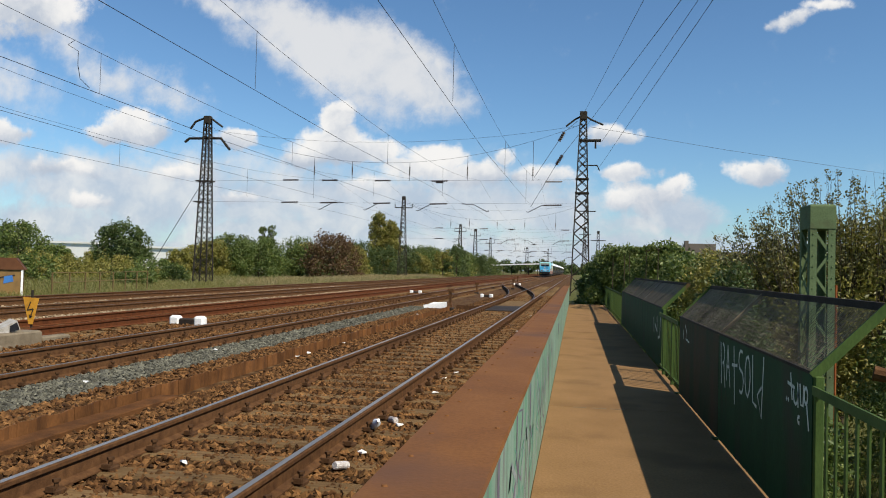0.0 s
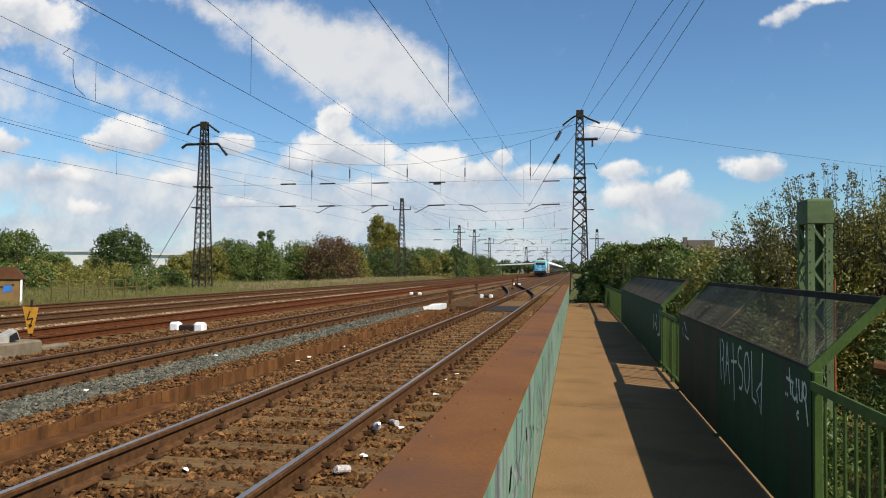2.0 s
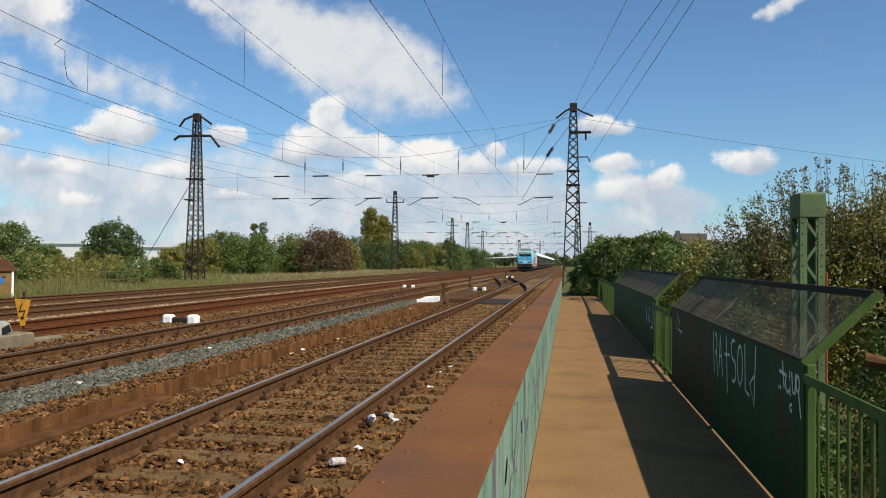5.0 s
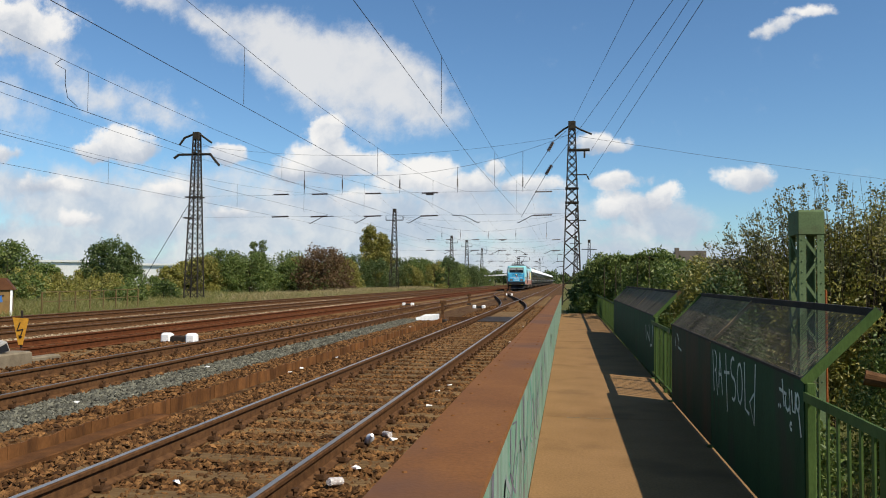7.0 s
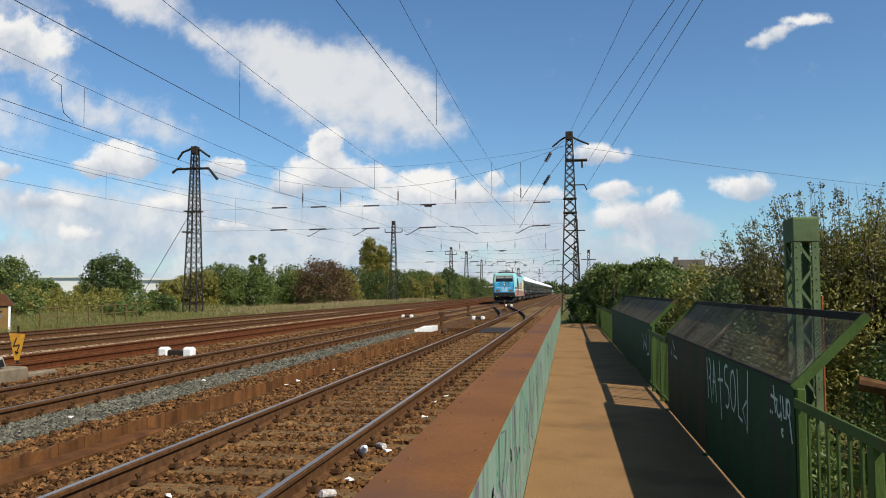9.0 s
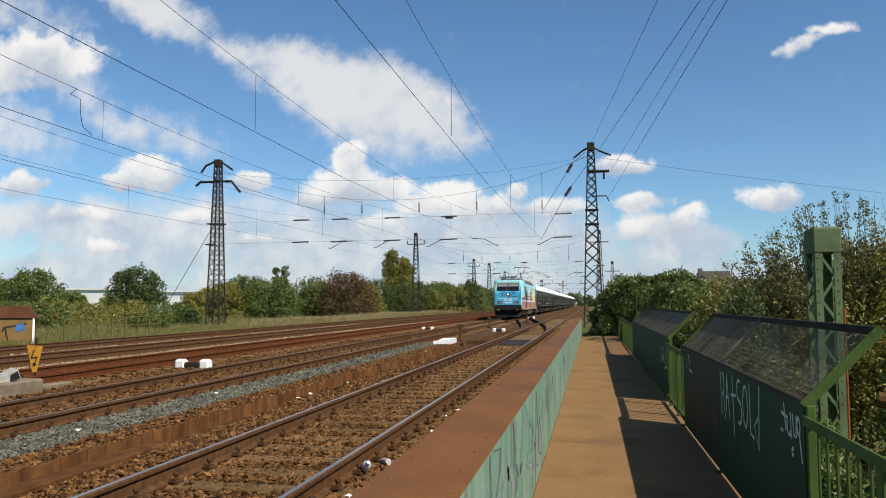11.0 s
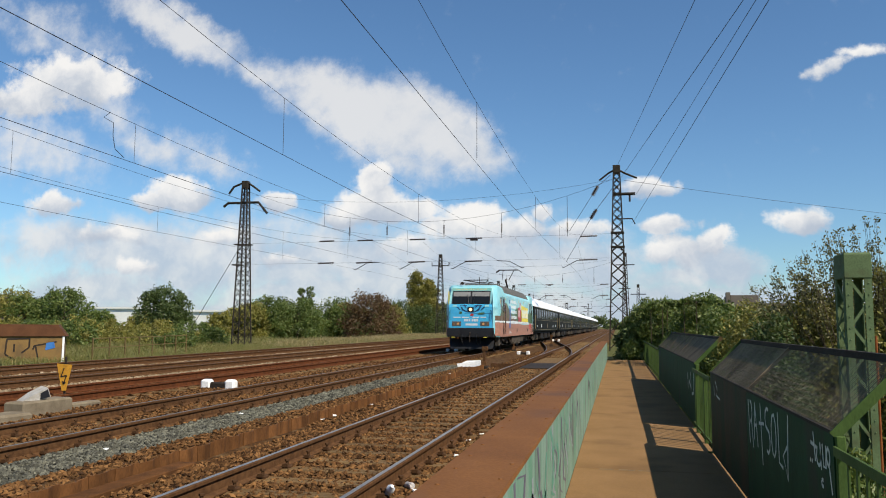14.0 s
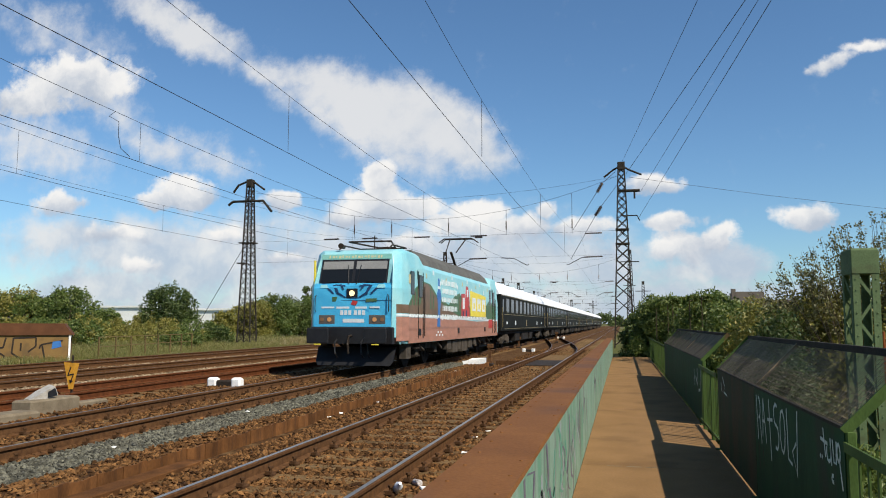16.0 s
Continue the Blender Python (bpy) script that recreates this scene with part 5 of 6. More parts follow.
    part("mirror_strip", Build().box(-1.27, -1.23, 0.12, 0.20, 2.6, 3.3), YELP, L, "yellow-edged mirror arm")
    part("top_lamp", Build().tube((0, -0.02, 2.30), (0, -0.06, 2.30), 0.085, 14), LAMP_HI, L, "lit centre lamp under the windscreen")
    part("lamp_box", Build().chamfered(-0.17, 0.17, -0.034, -0.01, 2.17, 2.44, 0.008), BLACK, L, "black lamp box")
    # name board over the windscreen
    nb = part("name_board", Build().loft(face_quad(-1.10, 1.10, 3.335, 3.49, 0.012)), TEAL, L, "teal board over the windscreen")
    for k in range(17):
        x = -0.86 + k * 0.102
        part("letter_bar", Build().loft(face_quad(x, x + 0.04 + 0.03 * (k % 2), 3.365 + 0.012 * (k % 3), 3.44 + 0.02 * (k % 4 == 0), 0.018)), CREAM, nb)
    # coloured figures on the front, flat
    def flat(pts, mat, lab="", o=0.03, name="decal"):
        part(name, Build().loft([[(x, rake(z) - d, z) for x, z in pts] for d in (o - 0.014, o)]), mat, L, lab)

    for s in (-1, 1):
        flat([(s * 0.25, 2.42), (s * 0.30, 2.42), (s * 0.42, 2.56), (s * 0.34, 2.58)], NAVY)
        flat([(s * 0.42, 2.34), (s * 0.50, 2.34), (s * 0.62, 2.54), (s * 0.52, 2.56)], NAVY)
        flat([(s * 0.18, 2.18), (s * 0.24, 2.18), (s * 0.50, 2.30), (s * 0.46, 2.36)], NAVY)
        flat([(s * 0.75, 2.46), (s * 1.02, 2.46), (s * 0.98, 2.56), (s * 0.80, 2.56)], LIVERY_S)
    for s in (-1, 1):
        flat([(s * 0.22, 2.50), (s * 0.52, 2.53), (s * 0.53, 2.57), (s * 0.22, 2.54)], NAVY)
        flat([(s * 0.56, 2.30), (s * 0.61, 2.28), (s * 0.84, 2.48), (s * 0.78, 2.52)], NAVY)
        part("hand_rail", Build().path([(s * 1.12, -0.03, 1.75), (s * 1.14, -0.07, 1.8), (s * 1.14, -0.07, 2.2), (s * 1.10, -0.03, 2.26)], 0.014, 5), DARKIRON, L)
        part("wiper", Build().beam((s * 0.95, rake(2.62) - 0.05, 2.62), (s * 0.45, rake(2.66) - 0.055, 2.66), 0.018, 0.014), BLACK, L)
    flat([(-1.19, 2.085), (1.19, 2.085), (1.19, 2.095), (-1.19, 2.095)], NAVY, "panel seam", 0.022)
    flat([(-0.42, 1.34), (0.52, 1.34), (0.52, 1.83), (-0.42, 1.83)], LIVERY_D, "deeper blue number field", 0.020)
    flat([(-0.04, 1.97), (0.12, 1.94), (0.18, 2.06), (0.02, 2.09)], REDP, "red emblem")
    flat([(0.42, 2.04), (0.76, 2.06), (0.76, 2.15), (0.44, 2.14)], HILL, "small green figure")
    flat([(-0.62, 2.06), (-0.50, 2.06), (-0.46, 2.2), (-0.62, 2.2)], HILL, "small green figure")
    for x0, x1, z0, z1 in ((-0.95, -0.55, 1.86, 1.91), (-0.48, -0.08, 1.85, 1.91), (0.1, 0.45, 1.85, 1.91), (0.55, 0.85, 1.86, 1.91)):
        flat([(x0, z0), (x1, z0), (x1, z1), (x0, z1)], PALEP)
    for k in range(6):
        x = -0.36 + k * 0.125 + (0.05 if k > 2 else 0)
        flat([(x, 1.66), (x + 0.09, 1.66), (x + 0.09, 1.80), (x, 1.80)], PALEP, name="letter_bar")
    flat([(-0.28, 1.44), (0.38, 1.44), (0.38, 1.55), (-0.28, 1.55)], PALEP, name="letter_bar")
    # side pictures, both sides, flush panels
    def side(poly, mat, lab="", o=0.004, name="decal", sides=(1, -1)):
        for s in sides:
            rr = [[(s * (1.49 + d) * (1 if z < 2.45 else 1 - 0.015 * (z - 2.45) / 0.73), y, z) for y, z in poly] for d in (-0.01, o)]
            part(name, Build().loft(rr if s > 0 else rr[::-1]), mat, L, lab)

    side([(0.86, 0.82), (17.9, 0.82), (17.9, 1.55), (12, 1.50), (6, 1.62), (0.86, 1.66)], SALMON, "salmon-brown lower side")
    side([(0.86, 1.60), (17.9, 1.53), (17.9, 1.60), (0.86, 1.72)], PALEP, "pale stripe", 0.006)
    side([(0.87, 1.70), (0.87, 2.0), (1.6, 2.5), (2.6, 2.78), (3.6, 2.72), (4.6, 2.35), (6.4, 2.1), (7.6, 2.5), (8.4, 2.6), (9.2, 2.3), (10.6, 2.1), (14.4, 2.2), (15.4, 2.5), (16.4, 2.35), (17.4, 2.45), (17.4, 1.60)], HILL, "dark green hills", 0.008)
    side([(0.88, 1.71), (0.88, 1.96), (2.2, 2.0), (2.75, 2.72), (3.3, 2.70), (4.5, 2.28), (6.2, 1.95), (8.2, 1.72)], HILLB, "brown slopes", 0.012)
    for k, (y, top) in enumerate(((1.15, 2.15), (1.5, 2.38), (1.85, 2.52), (3.5, 2.55), (3.9, 2.4), (8.3, 2.45), (15.6, 2.35))):
        side([(y, 1.9), (y + 0.16, 1.9), (y + 0.12, top), (y + 0.04, top)], HILLB if k < 3 or k > 4 else HILL, "", 0.015)
    side([(0.9, 2.62), (1.55, 2.66), (1.5, 2.95), (0.95, 2.9)], CREAM, "pale sun patch", 0.008)
    side([(10.6, 1.72), (14.4, 1.70), (14.4, 2.66), (10.6, 2.80)], YELP, "yellow flower panel", 0.016)
    for k in range(3):
        y = 11.0 + k * 1.2
        side([(y, 1.95), (y + 0.8, 1.95), (y + 0.8, 2.5), (y, 2.52)], PALEP, "", 0.020)
        side([(y + 0.25, 2.05), (y + 0.55, 2.05), (y + 0.55, 2.28), (y + 0.25, 2.28)], YELP, "", 0.024)
    side([(8.7, 1.66), (10.4, 1.66), (10.4, 2.35), (10.15, 2.95), (9.75, 2.95), (9.5, 2.3), (8.7, 2.25)], REDP, "red block figures", 0.012)
    side([(8.75, 2.25), (9.45, 2.25), (9.45, 2.62), (8.75, 2.60)], REDP, "", 0.012)
    side([(8.95, 2.0), (9.35, 2.0), (9.35, 2.45), (8.95, 2.45)], PALEP, "", 0.017)
    side([(9.85, 2.5), (10.1, 2.5), (10.1, 2.8), (9.85, 2.8)], PALEP, "", 0.017)
    side([(8.95, 1.66), (9.15, 1.66), (9.15, 1.92), (8.95, 1.92)], NAVY, "", 0.017)
    side([(9.6, 1.66), (9.85, 1.66), (9.85, 1.95), (9.6, 1.95)], NAVY, "", 0.017)
    side([(15.2, 1.2), (16.4, 1.2), (16.4, 1.6), (15.2, 1.6)], REDP, "red emblem", 0.012)
    side([(4.55, 1.3), (5.0, 1.3), (4.95, 1.9), (5.15, 2.35), (4.98, 2.6), (4.95, 2.95), (4.75, 3.0), (4.7, 2.6), (4.5, 2.4), (4.65, 1.95)], BLUEP, "blue figure", 0.016)
    side([(4.68, 2.62), (5.0, 2.62), (5.0, 2.72), (4.68, 2.72)], PALEP, "", 0.020)
    lr = random.Random(12)
    for r in range(5):
        y, z = 5.25 + 0.12 * (r % 2), 2.80 - r * 0.31
        while y < 7.85:
            w, up = lr.uniform(0.09, 0.17), lr.uniform(-0.02, 0.02)
            side([(y, z - up), (y + w, z - up), (y + w, z + 0.18), (y, z + 0.18 + up)], PALEP, "", 0.018, "letter_bar", (1,))
            y += w + lr.uniform(0.10, 0.16)
    for k in range(5):
        side([(4.4 + 0.22 * k, 0.98 + 0.1 * (k % 2)), (4.55 + 0.22 * k, 0.98 + 0.1 * (k % 2)), (4.55 + 0.22 * k, 1.05 + 0.1 * (k % 2)), (4.4 + 0.22 * k, 1.05 + 0.1 * (k % 2))], PALEP, "", 0.012, "letter_bar", (1,))
    for k in range(14):
        y, z = 3.0 + 0.99 * k, 2.9 + 0.18 * math.sin(k * 2.1)
        side([(y, z), (y + 0.14, z), (y + 0.14, z + 0.16), (y, z + 0.16)], PALEP if k % 3 else CREAM, "", 0.014)
    for k in range(38):
        y = 1.0 + k * 0.36
        side([(y, 1.62), (y + 0.2, 1.61), (y + 0.23, 1.70), (y + 0.03, 1.71)], PALEP, "", 0.02, "dash", (1,))
    # the lower picture runs on round the cab corners
    for s in (-1, 1):
        for z0, z1, m in ((0.90, 1.62, SALMON), (1.64, 1.70, PALEP), (1.72, 1.98, HILLB)):
            rr = [[(s * (w + d), y, z) for d in (-0.01, 0.008) for z in ((z0, z1) if d < 0 else (z1, z0))] for y, w in ((0.13, 1.315), (0.36, 1.422), (0.855, 1.49))]
            part("corner_panel", Build().loft(rr if s > 0 else rr[::-1]), m, L)
    # doors and windows
    for yy in (2.25, 16.6):
        for s in (-1, 1):
            d = part("cab_door", Build().box(s * 1.480 - 0.012, s * 1.480 + 0.012, yy - 0.28, yy + 0.30, 0.95, 3.12), LIVERY_S, L, "narrow cab door")
            for e in (-0.29, 0.30):
                part("door_seam", Build().box(s * 1.502 - 0.012, s * 1.502 + 0.012, yy + e - 0.012, yy + e + 0.012, 0.95, 3.05), UNDER, d)
            part("door_window", Build().box(s * 1.50 - 0.012, s * 1.50 + 0.012, yy - 0.2, yy + 0.2, 2.25, 2.95), WINDOW, d)
            part("handrail", Build().tube((s * 1.54, yy + 0.38, 1.0), (s * 1.54, yy + 0.38, 2.6), 0.018, 6), DARKIRON, d)
            part("cab_window", Build().box(s * 1.488 - 0.012, s * 1.488 + 0.012, yy - 1.15, yy - 0.75, 2.30, 3.02), WINDOW, L, "small cab side window")
    for k in range(3):
        side([(2.0 + k * 6, 1.05), (2.3 + k * 6, 1.05), (2.3 + k * 6, 1.25), (2.0 + k * 6, 1.25)], BLACK, "", 0.02, "vent")
    # roof hatches
    for k, (a, b) in enumerate(((3.1, 7.6), (7.65, 11.6), (11.65, 16.0))):
        part("roof_hatch", Build().loft([[(x, y, z) for x, z in ((1.44, 3.17), (1.20, 3.60), (0.92, 3.86), (-0.92, 3.86), (-1.20, 3.60), (-1.44, 3.17))] for y in (a, b)]), ROOFG, L, "grey sloped roof hatch", bevel=0.03)
    part("cab_roof_rail", Build().path([(-0.8, 1.0, 3.70), (-0.8, 1.4, 3.86), (-0.8, 3.0, 3.9), (0.8, 3.0, 3.9), (0.8, 1.4, 3.86), (0.8, 1.0, 3.70)], 0.025, 6), DARKIRON, L)
    part("folded_pantograph", Build().path([(-0.7, 1.6, 4.0), (0.7, 1.6, 4.0), (0.3, 3.4, 3.98), (-0.3, 3.4, 3.98), (-0.7, 1.6, 4.0)], 0.03, 6), DARKIRON, L, "lowered front pantograph")
    part("horn", Build().tube((-0.55, 0.75, 3.74), (-0.55, 0.45, 3.76), 0.05, 8, 0.09), DARKIRON, L)
    part("aerial", Build().tube((0.25, 1.3, 3.7), (0.25, 1.3, 4.15), 0.02, 5), DARKIRON, L)
    # raised pantograph towards the rear
    pb = part("pantograph", Build().box(-0.6, 0.6, 14.3, 15.3, 3.88, 3.95), DARKIRON, L, "raised pantograph")
    part("lower_arm", Build().beam((0, 15.0, 3.95), (0, 13.6, 4.72), 0.10, 0.08), DARKIRON, pb)
    part("upper_arm", Build().beam((-0.25, 13.6, 4.72), (-0.4, 15.2, 5.52), 0.04, 0.04).beam((0.25, 13.6, 4.72), (0.4, 15.2, 5.52), 0.04, 0.04), DARKIRON, pb)
    part("collector_head", Build().path([(-0.95, 15.2, 5.36), (-0.7, 15.2, 5.54), (0.7, 15.2, 5.54), (0.95, 15.2, 5.36)], 0.03, 6).path([(-0.95, 15.55, 5.36), (-0.7, 15.55, 5.54), (0.7, 15.55, 5.54), (0.95, 15.55, 5.36)], 0.03, 6), DARKIRON, pb)
    for x, y in ((-0.5, 8.5), (0.5, 10), (0.2, 12), (-0.3, 13)):
        insulator(L, (x, y, 3.86), (x, y, 4.08), 0.07, 4)
    # underframe
    part("headstock", Build().chamfered(-1.28, 1.28, -0.06, 0.5, 0.82, 1.31, 0.03), BLACK, L, "black buffer beam")
    part("snow_plough", Build().loft([[(x * w, y, z) for x in (-1, 1)] + [(x * w, y + 0.05, z) for x in (1, -1)] for w, y, z in ((1.22, 0.45, 0.72), (1.2, 0.22, 0.30), (1.12, 0.14, 0.18))]), BLACK, L, "dark snow plough")
    part("coupling", Build().path([(0, -0.05, 1.06), (0, -0.3, 1.04), (0, -0.36, 0.8), (0, -0.30, 0.55)], 0.035, 6), DARKIRON, L)
    for x in (-0.45, 0.35, 0.55):
        part("brake_hose", Build().path([(x, -0.04, 0.95), (x, -0.22, 0.85), (x + 0.03, -0.25, 0.55), (x + 0.06, -0.12, 0.42)], 0.028, 6), BLACK, L)
    for y, l, z0, z1 in ((1.0, 0.5, 0.35, 0.8), (6.7, 0.6, 0.45, 0.8), (7.6, 0.9, 0.32, 0.78), (8.7, 0.5, 0.4, 0.8), (9.4, 1.1, 0.30, 0.76), (10.8, 0.7, 0.42, 0.8), (12.0, 0.5, 0.5, 0.8)):
        for s in (-1, 1):
            part("equipment_box", Build().chamfered(s * 1.27 - 0.12, s * 1.27 + 0.12, y, y + l, z0, z1, 0.02), GEAR, L)
    for y in (2.9, 5.5, 13.4, 15.9):
        for s in (-1, 1):
            part("damper", Build().tube((s * 1.33, y - 0.35, 0.75), (s * 1.33, y + 0.35, 0.55), 0.045, 8), GEAR, L)
    part("transformer", Build().chamfered(-1.2, 1.2, 7.4, 11.6, 0.28, 0.82, 0.04), UNDER, L)
    for yy in (2.0, 16.2):
        for s in (-1, 1):
            part("step", Build().box(s * 1.3 - 0.12, s * 1.3 + 0.12, yy, yy + 0.5, 0.38, 0.42).box(s * 1.3 - 0.12, s * 1.3 + 0.12, yy, yy + 0.5, 0.62, 0.66), DARKIRON, L)
    bogie(L, 4.2, 0.60, 2.6, True)
    bogie(L, 14.65, 0.60, 2.6, True)
    return L


def coach():
    """Dark saloon coach with a white roof; front end at local y = 0."""
    C = thing("passenger_coach", "glossy black saloon coach with white roof and gilt lines", "train coach", "coaches of the train")
    ln = 25.6
    w = 1.43
    part("body", Build().loft([[(x, y, z) for x, z in ((w, 1.0), (w, 3.0), (-w, 3.0), (-w, 1.0))] for y in (0.35, ln)]), COACHM, C, "glossy black body side", bevel=0.03)
    prof = [(w + 0.02, 2.98), (w - 0.02, 3.16), (1.22, 3.45), (0.85, 3.72), (0.4, 3.86), (-0.4, 3.86), (-0.85, 3.72), (-1.22, 3.45), (-w + 0.02, 3.16), (-w - 0.02, 2.98)]
    part("roof", Build().loft([[(x * s, y, 2.98 + (z - 2.98) * s) for x, z in prof] for y, s in ((0.30, 0.93), (0.7, 1.0), (ln - 0.4, 1.0), (ln, 0.93))]), COACHR, C, "arched white roof", smooth=False)
    for s in (-1, 1):
        for z in (1.92, 2.95, 1.12):
            part("gilt_line", Build().box(s * w - 0.006, s * w + 0.006, 0.5, ln - 0.15, z - 0.012, z + 0.012), GILT, C)
        for k in range(11):
            y = 2.3 + k * 1.98
            wn = part("window", Build().box(s * w - 0.012, s * w + 0.012, y, y + 1.15, 2.02, 2.82), FRAMEG, C, "saloon window with thin dull frame")
            part("pane", Build().box(s * w - 0.016, s * w + 0.016, y + 0.03, y + 1.12, 2.05, 2.79), WINDOW, wn)
        for y in (0.75, ln - 1.5):
            d = part("end_door", Build().box(s * w - 0.014, s * w + 0.014, y, y + 0.75, 1.05, 2.9), COACHM, C, "narrow end door")
            part("pane", Build().box(s * w - 0.018, s * w + 0.018, y + 0.18, y + 0.57, 2.05, 2.75), WINDOW, d)
            part("handrail", Build().tube((s * (w + 0.05), y - 0.08, 1.2), (s * (w + 0.05), y - 0.08, 2.3), 0.02, 6), GILT, d)
        for y, h in ((6.0, 0.26), (11.6, 0.4), (18.2, 0.26), (21.5, 0.16), (2.4, 0.14)):
            part("crest", Build().box(s * w - 0.01, s * w + 0.01, y, y + (0.45 if h < 0.3 else 0.3), 1.45 - h / 2, 1.45 + h / 2), PALEP if h != 0.4 else GILT, C)
    part("end_bellows", Build().loft([[(x, y, z) for x, z in ((0.55, 0.95), (0.6, 3.0), (-0.6, 3.0), (-0.55, 0.95))] for y in (0.0, 0.4)]), UNDER, C)
    part("underframe", Build().box(-1.2, 1.2, 0.5, ln - 0.2, 0.82, 1.0), UNDER, C)
    for y, l in ((7.5, 2.0), (11.0, 3.0), (15.2, 1.6)):
        part("battery_box", Build().chamfered(-1.25, 1.25, y, y + l, 0.35, 0.83, 0.04), UNDER, C)
    for k in range(4):
        part("roof_vent", Build().chamfered(-0.25, 0.25, 4 + k * 5.2, 4.5 + k * 5.2, 3.84, 3.98, 0.03), COACHR, C)
    bogie(C, 3.4, 0.46, 2.5, False)
    bogie(C, ln - 3.1, 0.46, 2.5, False)
    return C


LOCO = locomotive()
first_coach = coach()
COACHES = [first_coach] + [copy_thing(first_coach, pose(0, 0, 0)) for _ in range(7)]

# front face of the locomotive: seconds, metres along the middle track
RUN = [(0.0, 195.5), (2.0, 173.0), (4.0, 150.6), (6.5, 122.4), (9.0, 95.0), (11.5, 68.0), (12.5, 57.3), (14.0, 41.7), (15.0, 31.8), (16.0, 21.8)]


def run_at(t):
    for (t0, y0), (t1, y1) in zip(RUN, RUN[1:]):
        if t <= t1:
            return y0 + (y1 - y0) * (t - t0) / (t1 - t0)
    return RUN[-1][1]


def motions():
    x = -7.54
    times = [0.5 * k for k in range(33)]
    walk(LOCO, [(t, pose(x, run_at(t), RAIL_Z)) for t in times])
    for k, c in enumerate(COACHES):
        walk(c, [(t, pose(x, run_at(t) + 19.2 + 26.0 * k, RAIL_Z)) for t in times])
    steps = [0.1 * k * 2 / 3 for k in range(241)]
    for w, y, r in WHEELS:
        walk(w, [(t, pose(0, y, r, math.degrees((run_at(t) - RUN[0][1]) / r))) for t in steps])

# ---------- trackside things ----------
def box_thing(name, label, category, b, mat, at=None, bevel=0.0):
    ob = part(name, b, mat, None, at=at, bevel=bevel)
    return tagged(ob, label, category)


def point_indicator(x, y, s=1.0, label="white-capped point indicator box beside the track"):
    t = thing("point_indicator", label, "track marker", "white markers by the tracks", at=pose(x, y, 0.02))
    for d in (-1, 1):
        part("white_end", Build().chamfered(d * 0.33 * s - 0.14 * s, d * 0.33 * s + 0.14 * s, -0.12 * s, 0.12 * s, 0.0, 0.27 * s, 0.05 * s), WHITE, t, "white painted end")
    part("casing", Build().chamfered(-0.22 * s, 0.22 * s, -0.1 * s, 0.1 * s, 0.0, 0.2 * s, 0.03 * s), DARKIRON, t, "dark iron casing")


point_indicator(-9.62, 18.2)
for x, y, s in ((-9.8, 47.5, 0.8), (-5.05, 44.8, 0.8), (-6.2, 84, 0.9)):
    point_indicator(x, y, s, "small pair of white track markers")


def warning_sign():
    t = thing("warning_sign", "tapered yellow sign with a black lightning arrow on a post", "sign", at=pose(-11.56, 14.95, 0.0))
    part("post", Build().tube((0, 0.03, -0.1), (0, 0.03, 0.95), 0.025, 8), DARKIRON, t)
    part("plate", Build().loft([[(-0.04, y, 0.22), (0.06, y, 0.22), (0.19, y, 0.78), (-0.19, y, 0.80)] for y in (-0.012, 0.0)][::-1]), YELLOW, t, "yellow enamel plate")
    b = Build()
    for p, q in (((0.0, 0.70), (-0.07, 0.52)), ((-0.07, 0.52), (0.07, 0.55)), ((0.07, 0.55), (0.0, 0.36)), ((0.0, 0.36), (0.05, 0.40)), ((0.0, 0.36), (-0.02, 0.42))):
        b.beam((p[0], -0.018, p[1]), (q[0], -0.018, q[1]), 0.022, 0.006, (0, -1, 0))
    part("arrow", b, BLACK, t, "black lightning arrow")


warning_sign()


def lever_post(x, y, h, label):
    t = thing("point_lever", label, "point lever", "levers by the tracks", at=pose(x, y, 0.0))
    part("base", Build().chamfered(-0.14, 0.14, -0.2, 0.2, -0.02, 0.16, 0.03), DARKIRON, t)
    part("stand", Build().loft([[(sx * w, sy * w, z) for sx, sy in ((-1, -1), (1, -1), (1, 1), (-1, 1))] for w, z in ((0.12, 0.1), (0.05, 0.35), (0.05, h - 0.1), (0.04, h))]), RUST, t)
    part("weight", Build().chamfered(-0.10, 0.14, -0.07, 0.07, h - 0.12, h + 0.03, 0.02), RUST, t)


lever_post(-4.75, 29.6, 0.85, "rusty point lever stand beside broken white concrete")
lever_post(-6.35, 50.5, 0.75, "small rusty lever stand by the middle track")
lever_post(-5.2, 66, 0.9, "rusty lever stand near the crossover")
lever_post(-7.0, 96, 0.9, "far rusty lever stand")
slab = box_thing("broken_slab", "broken white concrete cover lying by the track", "concrete slab", Build().loft([[(-0.42, -0.12, 0), (0.40, -0.15, 0), (0.42, 0.14, 0), (-0.1, 0.18, 0), (-0.38, 0.10, 0)], [(-0.46, -0.1, 0.14), (0.40, -0.13, 0.25), (0.42, 0.14, 0.26), (-0.1, 0.16, 0.24), (-0.36, 0.10, 0.13)]]), WHITE, pose(-5.2, 28.9, 0.12, 0, 0, 6))
box_thing("stone_block", "small pale stone block by the lever", "stone", Build().chamfered(-0.13, 0.13, -0.1, 0.1, 0, 0.15, 0.04), WHITE, pose(-4.92, 29.3, 0.04, 0, 8, 20))
box_thing("steel_box", "rusty steel channel lying by the track", "steel channel", Build().box(-0.45, 0.45, -0.1, 0.1, 0, 0.03).box(-0.45, 0.45, -0.1, -0.07, 0.03, 0.16).box(-0.45, 0.45, 0.07, 0.1, 0.03, 0.16), RUST, pose(-4.2, 30.6, 0.04, 0, 0, -4))
